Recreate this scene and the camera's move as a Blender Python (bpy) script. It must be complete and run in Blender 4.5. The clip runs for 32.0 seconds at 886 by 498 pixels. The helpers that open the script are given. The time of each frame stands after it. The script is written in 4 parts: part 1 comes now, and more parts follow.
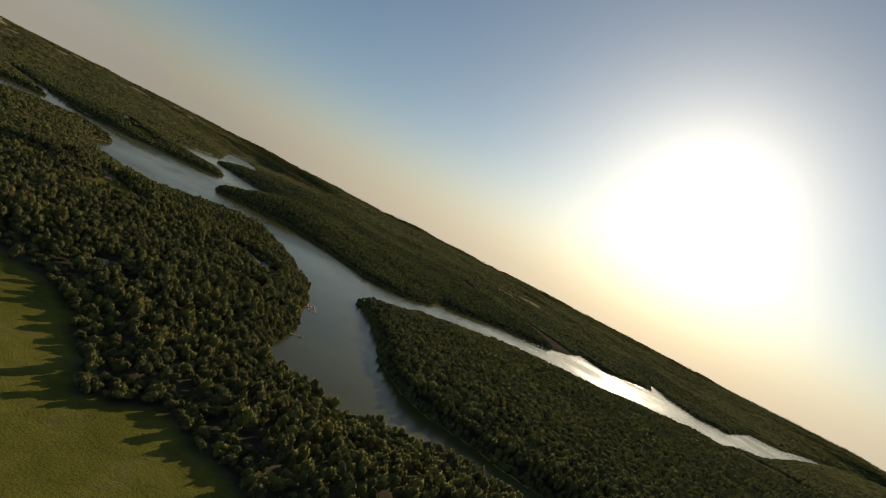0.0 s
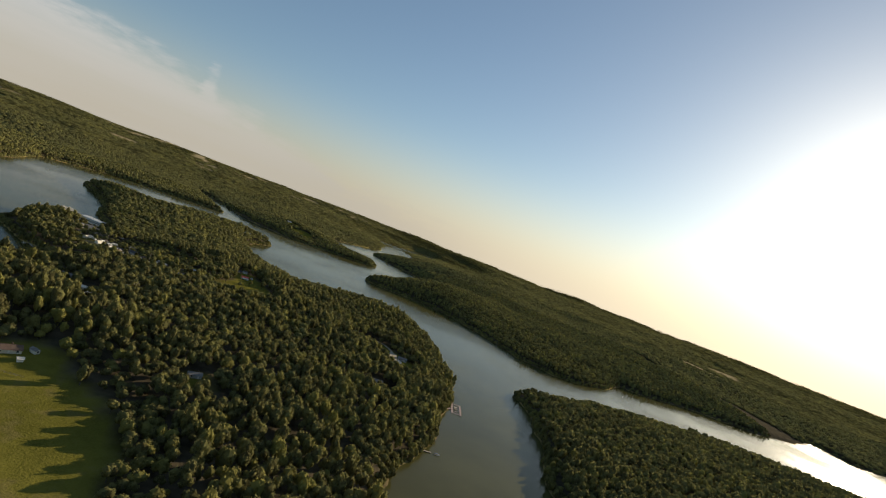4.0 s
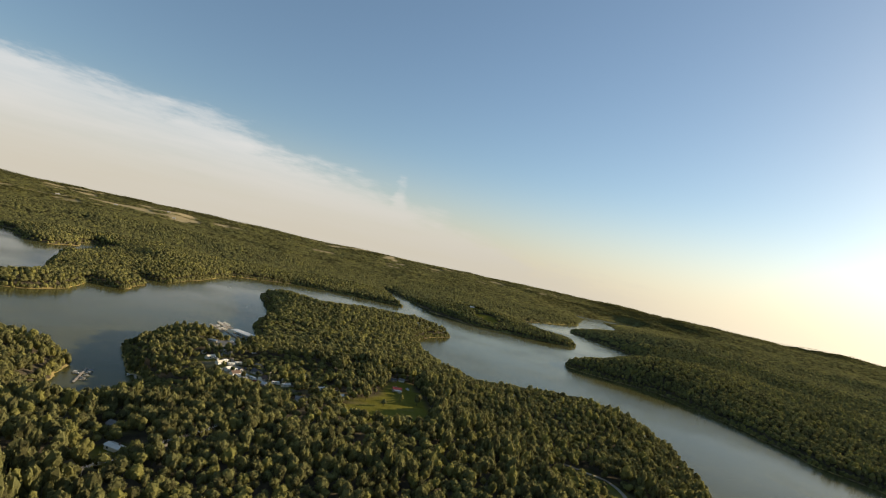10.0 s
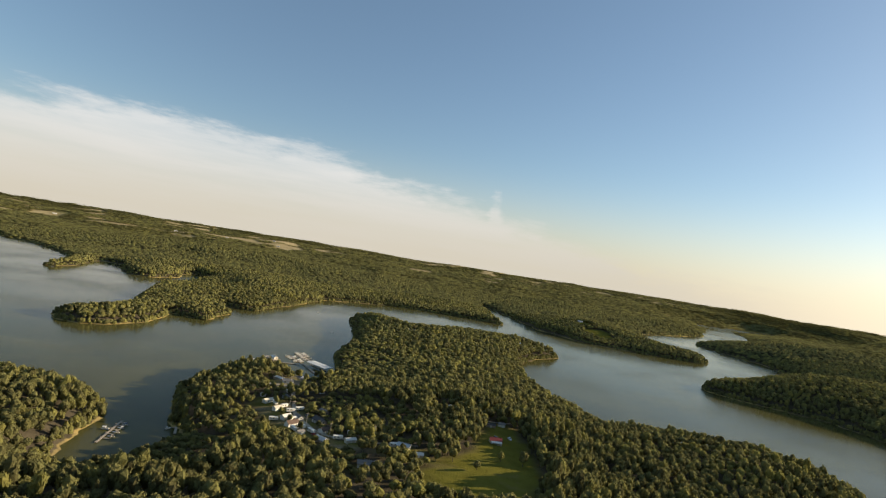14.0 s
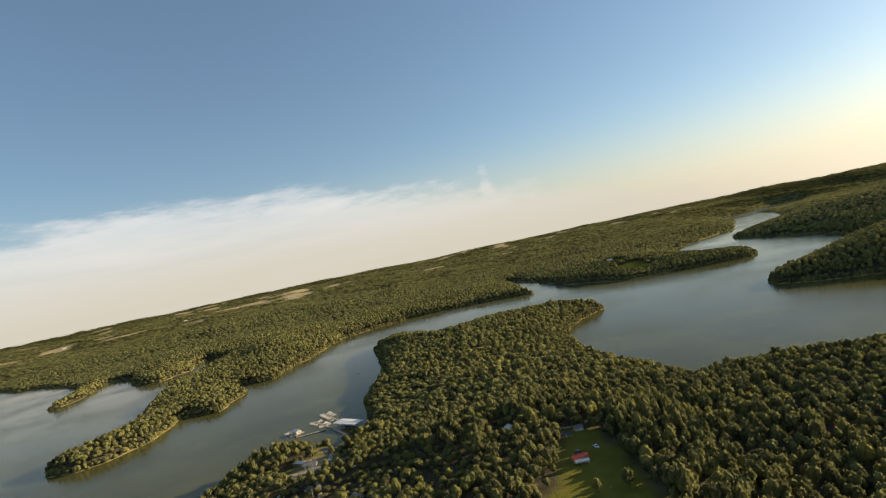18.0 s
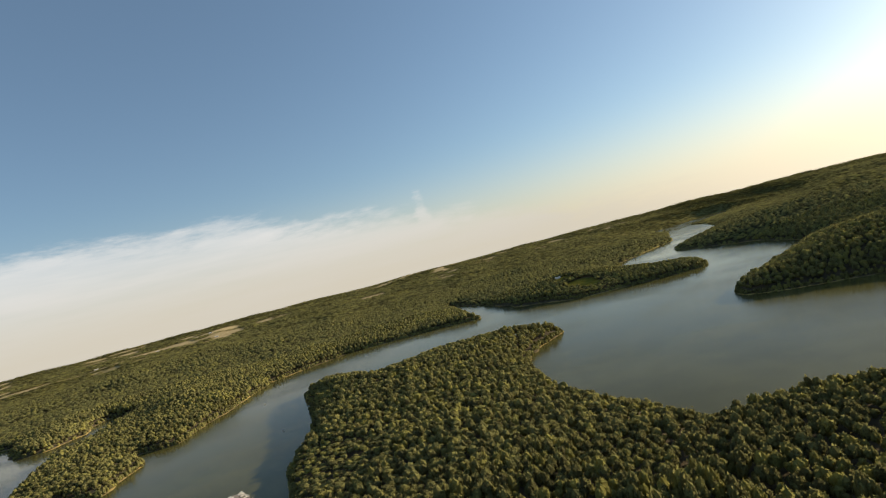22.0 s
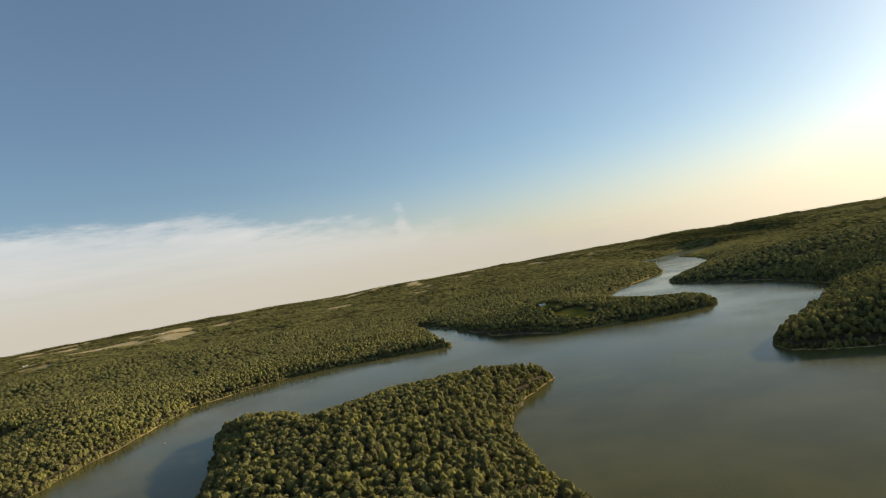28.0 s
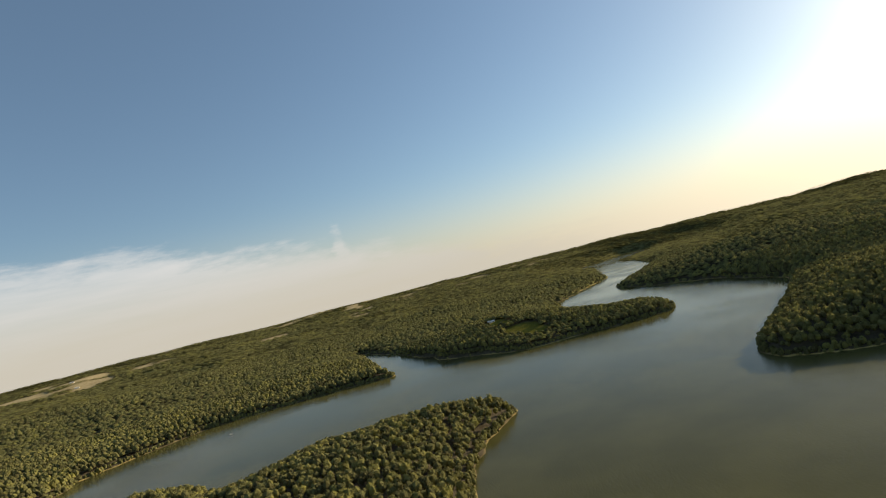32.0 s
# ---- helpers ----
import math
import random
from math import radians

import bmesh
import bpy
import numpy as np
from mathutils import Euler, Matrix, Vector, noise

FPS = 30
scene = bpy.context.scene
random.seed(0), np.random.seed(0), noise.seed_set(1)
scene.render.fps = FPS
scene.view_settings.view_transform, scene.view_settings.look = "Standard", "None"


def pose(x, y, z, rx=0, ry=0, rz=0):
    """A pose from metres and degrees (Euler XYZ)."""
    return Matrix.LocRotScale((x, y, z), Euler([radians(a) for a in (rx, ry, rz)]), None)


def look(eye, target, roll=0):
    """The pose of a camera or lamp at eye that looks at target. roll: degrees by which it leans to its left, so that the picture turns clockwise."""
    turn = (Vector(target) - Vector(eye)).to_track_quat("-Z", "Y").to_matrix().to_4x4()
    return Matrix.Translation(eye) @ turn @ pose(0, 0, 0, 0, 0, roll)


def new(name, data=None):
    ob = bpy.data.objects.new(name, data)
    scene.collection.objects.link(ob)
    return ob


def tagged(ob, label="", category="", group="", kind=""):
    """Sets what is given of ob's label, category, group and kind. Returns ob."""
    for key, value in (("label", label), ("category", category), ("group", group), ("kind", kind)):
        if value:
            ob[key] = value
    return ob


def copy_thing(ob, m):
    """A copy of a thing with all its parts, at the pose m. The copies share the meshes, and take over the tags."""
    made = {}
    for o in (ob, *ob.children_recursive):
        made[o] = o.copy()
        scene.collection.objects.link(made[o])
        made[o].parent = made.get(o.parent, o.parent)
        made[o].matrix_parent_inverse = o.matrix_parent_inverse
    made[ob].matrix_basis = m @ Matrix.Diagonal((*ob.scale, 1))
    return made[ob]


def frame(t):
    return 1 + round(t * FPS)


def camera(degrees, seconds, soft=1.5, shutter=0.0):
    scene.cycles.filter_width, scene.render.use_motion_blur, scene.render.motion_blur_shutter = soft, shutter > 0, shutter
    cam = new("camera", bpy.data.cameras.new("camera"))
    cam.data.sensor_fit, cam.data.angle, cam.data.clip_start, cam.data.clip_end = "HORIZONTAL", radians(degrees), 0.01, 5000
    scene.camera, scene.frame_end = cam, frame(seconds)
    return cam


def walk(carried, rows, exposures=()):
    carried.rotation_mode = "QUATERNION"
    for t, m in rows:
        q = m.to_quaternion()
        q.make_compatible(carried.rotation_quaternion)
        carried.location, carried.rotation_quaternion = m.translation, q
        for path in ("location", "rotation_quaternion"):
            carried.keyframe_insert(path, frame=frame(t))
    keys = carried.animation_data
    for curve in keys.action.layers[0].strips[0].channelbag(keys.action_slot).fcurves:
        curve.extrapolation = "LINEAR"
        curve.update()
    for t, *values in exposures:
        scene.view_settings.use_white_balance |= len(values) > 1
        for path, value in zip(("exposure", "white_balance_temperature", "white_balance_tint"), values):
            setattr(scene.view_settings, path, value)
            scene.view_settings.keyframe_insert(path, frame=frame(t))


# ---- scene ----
cam = camera(78.45, 32.0, soft=1.2)

# seconds, eye x, y, z in metres, then yaw (to the left), pitch and roll in radians
PATH = [
    (0.0, -157.99, -265.76, 157.21, -0.7958, -0.0234, 0.4737),
    (0.5, -146.42, -255.07, 156.99, -0.7487, -0.0174, 0.4515),
    (1.0, -134.89, -244.36, 156.77, -0.7007, -0.0170, 0.4334),
    (1.5, -123.49, -233.55, 156.59, -0.6565, -0.0216, 0.4408),
    (2.0, -112.34, -222.52, 156.48, -0.6148, -0.0214, 0.4199),
    (2.5, -101.53, -211.11, 156.47, -0.5785, -0.0161, 0.3949),
    (3.0, -91.05, -199.25, 156.57, -0.5425, -0.0138, 0.3725),
    (3.5, -80.81, -186.93, 156.74, -0.5075, -0.0135, 0.3663),
    (5.5, -44.33, -126.97, 158.04, -0.3782, -0.0106, 0.3371),
    (6.0, -36.79, -109.83, 157.19, -0.3450, -0.0047, 0.3122),
    (6.5, -29.57, -92.32, 156.13, -0.3078, -0.0033, 0.3005),
    (7.0, -22.72, -74.41, 154.92, -0.2717, -0.0022, 0.2884),
    (7.5, -16.32, -56.12, 153.66, -0.2384, 0.0031, 0.2757),
    (8.0, -10.41, -37.57, 152.42, -0.2097, 0.0082, 0.2765),
    (8.5, -5.04, -18.96, 151.20, -0.1875, 0.0116, 0.2640),
    (9.0, -0.25, -0.53, 149.98, -0.1646, 0.0193, 0.2505),
    (9.5, 3.92, 17.50, 148.78, -0.1367, 0.0244, 0.2259),
    (10.0, 7.49, 34.99, 147.66, -0.1027, 0.0248, 0.2164),
    (10.5, 10.46, 51.81, 146.67, -0.0726, 0.0243, 0.2181),
    (11.0, 12.84, 67.89, 145.85, -0.0492, 0.0246, 0.2222),
    (11.5, 14.67, 83.20, 145.24, -0.0310, 0.0261, 0.2233),
    (12.0, 16.03, 97.80, 144.82, -0.0096, 0.0250, 0.2261),
    (12.5, 17.03, 111.77, 144.55, 0.0116, 0.0222, 0.2208),
    (13.0, 17.77, 125.22, 144.42, 0.0348, 0.0185, 0.1865),
    (13.5, 18.38, 138.26, 144.41, 0.0606, 0.0176, 0.1734),
    (14.0, 19.00, 151.01, 144.50, 0.0802, 0.0189, 0.1570),
    (14.5, 19.72, 163.55, 144.64, 0.0947, 0.0186, 0.1342),
    (16.5, 26.02, 210.77, 145.97, 0.1191, 0.0088, -0.1263),
    (17.0, 26.22, 223.31, 146.15, 0.1135, 0.0089, -0.1634),
    (17.5, 26.18, 236.02, 146.31, 0.1009, 0.0070, -0.1951),
    (18.0, 25.87, 248.92, 146.45, 0.0966, 0.0035, -0.2109),
    (18.5, 25.28, 262.04, 146.55, 0.0923, 0.0028, -0.2361),
    (19.0, 24.40, 275.39, 146.58, 0.0824, 0.0020, -0.2318),
    (19.5, 23.20, 288.93, 146.50, 0.0700, -0.0006, -0.2335),
    (20.0, 21.74, 302.62, 146.30, 0.0540, 0.0036, -0.2526),
    (20.5, 20.14, 316.36, 146.01, 0.0356, 0.0135, -0.2638),
    (21.0, 18.58, 330.08, 145.66, 0.0188, 0.0232, -0.2944),
    (21.5, 17.21, 343.72, 145.33, -0.0003, 0.0255, -0.2984),
    (22.0, 16.18, 357.29, 144.99, -0.0255, 0.0223, -0.2591),
    (22.5, 15.60, 370.79, 144.64, -0.0507, 0.0198, -0.1825),
    (23.0, 15.56, 384.27, 144.26, -0.0619, 0.0254, -0.1180),
    (23.5, 16.06, 397.83, 143.87, -0.0603, 0.0424, -0.1125),
    (24.0, 17.05, 411.54, 143.52, -0.0535, 0.0514, -0.1060),
    (24.5, 18.42, 425.47, 143.27, -0.0505, 0.0542, -0.0883),
    (25.0, 20.06, 439.64, 143.14, -0.0513, 0.0533, -0.0696),
    (25.5, 21.88, 454.03, 143.12, -0.0540, 0.0485, -0.0549),
    (27.5, 31.37, 514.77, 144.56, -0.0623, 0.0420, -0.1422),
    (28.0, 33.23, 528.57, 144.69, -0.0708, 0.0399, -0.1837),
    (28.5, 34.98, 542.11, 144.78, -0.0847, 0.0448, -0.2079),
    (29.0, 36.66, 555.40, 144.84, -0.1019, 0.0493, -0.2304),
    (29.5, 38.30, 568.47, 144.87, -0.1145, 0.0515, -0.2203),
    (30.0, 39.94, 581.34, 144.89, -0.1284, 0.0554, -0.2279),
    (30.5, 41.57, 594.04, 144.91, -0.1423, 0.0552, -0.2401),
    (31.0, 43.21, 606.62, 144.94, -0.1552, 0.0560, -0.2514),
    (31.5, 44.85, 619.12, 144.98, -0.1685, 0.0520, -0.2580),
    (32.0, 46.49, 631.61, 145.02, -0.1867, 0.0485, -0.2502),
]


def flight(row):
    t, x, y, z, yaw, pitch, roll = row
    ahead = Vector((-math.sin(yaw) * math.cos(pitch), math.cos(yaw) * math.cos(pitch), math.sin(pitch)))
    eye = Vector((x, y, z))
    return t, look(eye, eye + ahead * 100, math.degrees(roll))


EXPOSURES = [(0.0, -0.17), (3.0, 0.25), (6.0, 0.54), (9.0, 0.68), (16.5, 0.82), (25.0, 0.71), (32.0, 0.65)]
walk(cam, [flight(r) for r in PATH], exposures=EXPOSURES)

# ---------------------------------------------------------------- sky and sun
SUN_AZ, SUN_EL = radians(67.5), radians(15.0)
TO_SUN = Vector((math.sin(SUN_AZ) * math.cos(SUN_EL), math.cos(SUN_AZ) * math.cos(SUN_EL), math.sin(SUN_EL)))


class Net:
    """Short hand for a node tree."""

    def __init__(self, tree):
        self.tree = tree
        tree.nodes.clear()

    def add(self, kind, values=None):
        node = self.tree.nodes.new(kind)
        for key, value in (values or {}).items():
            if isinstance(value, bpy.types.NodeSocket):
                self.tree.links.new(value, node.inputs[key])
            else:
                node.inputs[key].default_value = value
        return node

    def math(self, op, a, b=0.0, c=0.0, clamp=False):
        node = self.add("ShaderNodeMath", {0: a, 1: b, 2: c})
        node.operation, node.use_clamp = op, clamp
        return node.outputs[0]

    def vector(self, op, a, b):
        node = self.add("ShaderNodeVectorMath")
        node.operation = op
        for n, value in ((0, a), ("Scale" if op == "SCALE" else 1, b)):
            if isinstance(value, bpy.types.NodeSocket):
                self.tree.links.new(value, node.inputs[n])
            else:
                node.inputs[n].default_value = value
        return node

    def attribute(self, name):
        node = self.add("ShaderNodeAttribute")
        node.attribute_name = name
        return node.outputs["Fac"]

    def noise(self, vector, scale, detail=4.0, rough=0.55):
        return self.add("ShaderNodeTexNoise", {"Vector": vector, "Scale": scale, "Detail": detail, "Roughness": rough})

    def mix(self, fac, a, b):
        node = self.add("ShaderNodeMix")
        node.data_type = "RGBA"
        for n, value in ((0, fac), (6, a), (7, b)):
            if isinstance(value, bpy.types.NodeSocket):
                self.tree.links.new(value, node.inputs[n])
            else:
                node.inputs[n].default_value = value if n == 0 else (*value, 1)
        return node.outputs[2]

    def ramp(self, fac, low, high, to_low=0.0, to_high=1.0, smooth=True):
        node = self.add("ShaderNodeMapRange", {0: fac, 1: low, 2: high, 3: to_low, 4: to_high})
        node.interpolation_type = "SMOOTHSTEP" if smooth else "LINEAR"
        return node.outputs[0]


def build_sky():
    world = bpy.data.worlds.new("sky")
    world.use_nodes = True
    scene.world = world
    n = Net(world.node_tree)
    sky = n.add("ShaderNodeTexSky")
    sky.sky_type, sky.sun_disc, sky.sun_elevation, sky.sun_rotation = "NISHITA", False, SUN_EL, SUN_AZ
    sky.altitude, sky.air_density, sky.dust_density, sky.ozone_density = 200.0, 1.0, 0.7, 1.2
    way = n.add("ShaderNodeTexCoord").outputs["Generated"]
    xyz = n.add("ShaderNodeSeparateXYZ", {0: way})
    up = n.math("ARCSINE", xyz.outputs[2])
    up = n.math("MULTIPLY", up, 57.2958)
    az = n.math("MULTIPLY", n.math("ARCTAN2", xyz.outputs[0], xyz.outputs[1]), 57.2958)
    # the bank of cloud low in the north-west, its top sinking to the east
    top = n.ramp(az, -20.0, 22.0, 10.0, 2.2, smooth=False)
    top = n.math("SUBTRACT", top, n.ramp(az, -36.0, -60.0, 0.0, 3.5))
    flat = n.add("ShaderNodeCombineXYZ", {0: n.math("MULTIPLY", az, 0.11), 1: n.math("MULTIPLY", up, 0.42), 2: 3.0}).outputs[0]
    rag = n.noise(flat, 1.0, 6.0, 0.6).outputs[0]
    fine = n.noise(flat, 3.1, 6.0, 0.62).outputs[0]
    top = n.math("ADD", top, n.math("MULTIPLY", n.math("SUBTRACT", rag, 0.5), 4.5))
    top = n.math("ADD", top, n.math("MULTIPLY", n.math("SUBTRACT", fine, 0.5), 3.6))
    # one small tuft standing up from the edge
    tuft = n.math("MULTIPLY", n.ramp(n.math("ABSOLUTE", n.math("ADD", n.math("ADD", az, n.math("MULTIPLY", fine, 2.0)), -1.3)), 0.2, 1.1, 1.0, 0.0), 1.6)
    top = n.math("ADD", top, tuft)
    inside = n.math("SUBTRACT", top, up)
    mask = n.ramp(inside, -0.3, 2.6)
    mask = n.math("MULTIPLY", mask, n.ramp(az, 34.0, 8.0))
    streak = n.add("ShaderNodeCombineXYZ", {0: n.math("MULTIPLY", az, 0.05), 1: n.math("MULTIPLY", up, 0.5), 2: 9.0}).outputs[0]
    body = n.noise(streak, 1.3, 5.0, 0.55).outputs[0]
    mask = n.math("MULTIPLY", mask, n.ramp(body, 0.2, 0.75, 0.6, 0.95))
    white = n.mix(n.ramp(up, 0.0, 9.0), CLOUD_LOW, CLOUD_HIGH)
    tone = n.vector("MULTIPLY_ADD", sky.outputs[0], SKY_GAIN).outputs[0]
    tone.node.inputs[2].default_value = SKY_VEIL
    # thick summer haze: cream near the horizon, and a wide bright patch round the sun
    haze = n.ramp(up, 13.0, -0.5)
    haze = n.math("MULTIPLY", n.math("POWER", haze, 1.7), 0.9)
    sunward = n.vector("DOT_PRODUCT", way, TO_SUN).outputs["Value"]
    apart = n.math("MULTIPLY", n.math("ARCCOSINE", n.math("MINIMUM", sunward, 0.99999)), 57.2958)
    tone = n.mix(haze, tone, n.mix(n.ramp(apart, 62.0, 8.0), HAZE, HAZE_SUN))
    tone = n.mix(mask, tone, white)
    glow = n.math("ADD", n.math("MULTIPLY", n.math("EXPONENT", n.math("MULTIPLY", apart, -1 / 4.0)), 11.0),
                  n.math("MULTIPLY", n.math("EXPONENT", n.math("MULTIPLY", apart, -1 / 14.0)), 1.15))
    shine = n.vector("SCALE", GLOW, glow).outputs[0]
    tone = n.vector("ADD", tone, shine).outputs[0]
    back = n.add("ShaderNodeBackground", {"Color": tone, "Strength": SKY_STRENGTH})
    n.tree.links.new(back.outputs[0], n.add("ShaderNodeOutputWorld").inputs[0])


SKY_STRENGTH = 0.088
SKY_GAIN, SKY_VEIL = (0.665, 0.73, 0.78), (0.285, 0.41, 0.52)
CLOUD_LOW, CLOUD_HIGH, HAZE, GLOW = (4.5, 4.15, 3.5), (5.2, 5.2, 5.1), (4.55, 4.0, 3.1), (1.0, 0.9, 0.76)
HAZE_SUN = (8.4, 7.4, 5.6)
build_sky()

lamp = bpy.data.lights.new("sun", "SUN")
lamp.energy, lamp.angle, lamp.color = 5.0, radians(0.6), (1.0, 0.84, 0.62)
new("sun", lamp).matrix_world = look(TO_SUN * 1000, (0, 0, 0))

# ---------------------------------------------------------------- materials


def material(name):
    mat = bpy.data.materials.new(name)
    mat.use_nodes = True
    n = Net(mat.node_tree)
    out = n.add("ShaderNodeOutputMaterial")
    shader = n.add("ShaderNodeBsdfPrincipled")
    n.tree.links.new(shader.outputs[0], out.inputs[0])
    return mat, n, shader


def put(n, shader, **sockets):
    for key, value in sockets.items():
        key = key.replace("_", " ")
        if isinstance(value, bpy.types.NodeSocket):
            n.tree.links.new(value, shader.inputs[key])
        else:
            shader.inputs[key].default_value = (*value, 1) if isinstance(value, tuple) else value


def bumped(n, shader, height, strength, distance):
    node = n.add("ShaderNodeBump", {"Height": height, "Strength": strength, "Distance": distance})
    n.tree.links.new(node.outputs[0], shader.inputs["Normal"])


def plain(name, dark, light, rough=0.7, scale=2.0, metallic=0.0, bump=0.2):
    """A weathered surface: two tones broken up at two scales, with a little relief."""
    mat, n, shader = material(name)
    at = n.add("ShaderNodeTexCoord").outputs["Object"]
    big, small = n.noise(at, scale * 0.25).outputs[0], n.noise(at, scale * 6).outputs[0]
    odd = n.add("ShaderNodeObjectInfo").outputs["Random"]
    fac = n.math("ADD", n.math("MULTIPLY", big, 0.6), n.math("MULTIPLY", small, 0.4))
    fac = n.math("ADD", n.ramp(fac, 0.3, 0.7), n.math("MULTIPLY", n.math("SUBTRACT", odd, 0.5), 0.3), clamp=True)
    put(n, shader, Base_Color=n.mix(fac, dark, light), Roughness=rough, Metallic=metallic)
    bumped(n, shader, small, bump, 0.02)
    return mat


def leaves(name, dark, light, warm):
    mat, n, shader = material(name)
    island = n.add("ShaderNodeNewGeometry").outputs["Random Per Island"]
    tree = n.attribute("tone")
    odd = n.add("ShaderNodeObjectInfo").outputs["Random"]
    at = n.add("ShaderNodeNewGeometry").outputs["Position"]
    patch = n.noise(at, 0.012, 3.0).outputs[0]
    clump = n.noise(at, 0.13, 3.0, 0.6).outputs[0]
    leaf = n.noise(at, 1.5, 4.0, 0.75).outputs[0]
    fac = n.math("ADD", n.math("MULTIPLY", island, 0.30), n.math("MULTIPLY", leaf, 0.45))
    fac = n.math("ADD", fac, n.math("MULTIPLY", clump, 0.25))
    col = n.mix(n.ramp(fac, 0.30, 0.66), dark, light)
    whole = n.math("FRACT", n.math("ADD", tree, odd))
    yellow = n.math("MULTIPLY", n.ramp(whole, 0.45, 1.0), n.ramp(patch, 0.3, 0.65, 0.25, 1.0))
    col = n.mix(yellow, col, warm)
    put(n, shader, Base_Color=col, Roughness=0.9, Specular_IOR_Level=0.0)
    bumped(n, shader, n.math("ADD", leaf, n.math("MULTIPLY", clump, 2.0)), 0.9, 0.8)
    thin = n.add("ShaderNodeBsdfTranslucent", {"Color": col})
    both = n.add("ShaderNodeMixShader", {0: 0.45, 1: shader.outputs[0], 2: thin.outputs[0]})
    n.tree.links.new(both.outputs[0], n.tree.nodes["Material Output"].inputs[0])
    return mat


LEAF = leaves("leaves", (0.106, 0.095, 0.043), (0.248, 0.236, 0.088), (0.318, 0.292, 0.084))
BARK = plain("bark", (0.05, 0.038, 0.028), (0.13, 0.10, 0.075), 0.9, 3.0)


def ground_material():
    mat, n, shader = material("ground")
    geo = n.add("ShaderNodeNewGeometry").outputs["Position"]
    z = n.add("ShaderNodeSeparateXYZ", {0: geo}).outputs[2]
    big, mid, small = (n.noise(geo, s, 5.0).outputs[0] for s in (0.012, 0.09, 0.9))
    floor = n.mix(n.ramp(mid, 0.3, 0.7), (0.066, 0.054, 0.034), (0.120, 0.098, 0.062))
    afar = n.vector("LENGTH", geo, (0, 0, 0)).outputs["Value"]
    floor = n.mix(n.ramp(afar, 1900.0, 2500.0), floor, n.mix(n.ramp(mid, 0.3, 0.7), (0.105, 0.099, 0.042), (0.185, 0.172, 0.066)))  # low scrub under the far woods
    grass = n.attribute("grass")
    crop = n.attribute("crop")
    bare = n.attribute("bare")
    mown = n.mix(n.ramp(n.math("ADD", n.math("MULTIPLY", big, 0.5), n.math("MULTIPLY", mid, 0.5)), 0.35, 0.65), (0.106, 0.099, 0.016), (0.168, 0.150, 0.026))
    mown = n.mix(n.ramp(small, 0.35, 0.7, 0.0, 0.35), mown, (0.21, 0.18, 0.045))
    mown = n.mix(n.ramp(n.noise(geo, 0.06, 4.0).outputs[0], 0.55, 0.68, 0.0, 0.3), mown, (0.20, 0.15, 0.07))
    mown = n.mix(bare, mown, n.mix(n.ramp(small, 0.3, 0.7), (0.20, 0.155, 0.095), (0.31, 0.25, 0.165)))
    tan = n.mix(n.ramp(mid, 0.3, 0.7), (0.36, 0.275, 0.135), (0.50, 0.395, 0.21))
    sand = n.mix(n.ramp(small, 0.3, 0.7), (0.33, 0.24, 0.08), (0.47, 0.35, 0.13))
    col = n.mix(grass, floor, mown)
    col = n.mix(crop, col, tan)
    edge = n.math("ADD", z, n.math("MULTIPLY", n.math("SUBTRACT", mid, 0.5), -2.5))
    col = n.mix(n.math("MULTIPLY", n.ramp(edge, 1.0, 0.4), n.ramp(big, 0.42, 0.62, 0.2, 1.0)), col, sand)
    put(n, shader, Base_Color=col, Roughness=0.95, Specular_IOR_Level=0.0)
    bumped(n, shader, n.math("ADD", n.math("MULTIPLY", mid, 2.0), small), 0.5, 0.6)
    return mat


def water_material():
    mat, n, shader = material("lake_water")
    geo = n.add("ShaderNodeNewGeometry").outputs["Position"]
    calm = n.noise(geo, 0.006, 4.0).outputs[0]
    silt = n.noise(geo, 0.010, 4.0).outputs[0]
    long = n.add("ShaderNodeMapping", {"Vector": geo, "Scale": (1.0, 0.45, 1.0), "Rotation": (0, 0, 0.5)}).outputs[0]
    wave = n.math("ADD", n.math("MULTIPLY", n.noise(long, 0.62, 4.0).outputs[0], 1.0), n.math("MULTIPLY", n.noise(long, 2.6, 3.0).outputs[0], 0.3))
    col = n.mix(n.ramp(silt, 0.3, 0.7), (0.064, 0.060, 0.018), (0.088, 0.081, 0.026))
    put(n, shader, Base_Color=col, Roughness=n.ramp(calm, 0.3, 0.7, 0.08, 0.2), IOR=1.333, Specular_IOR_Level=0.12, Specular_Tint=(1.0, 0.92, 0.78))
    bumped(n, shader, wave, n.ramp(calm, 0.35, 0.65, 0.2, 0.5), 0.28)
    return mat


GROUND, WATER = ground_material(), water_material()

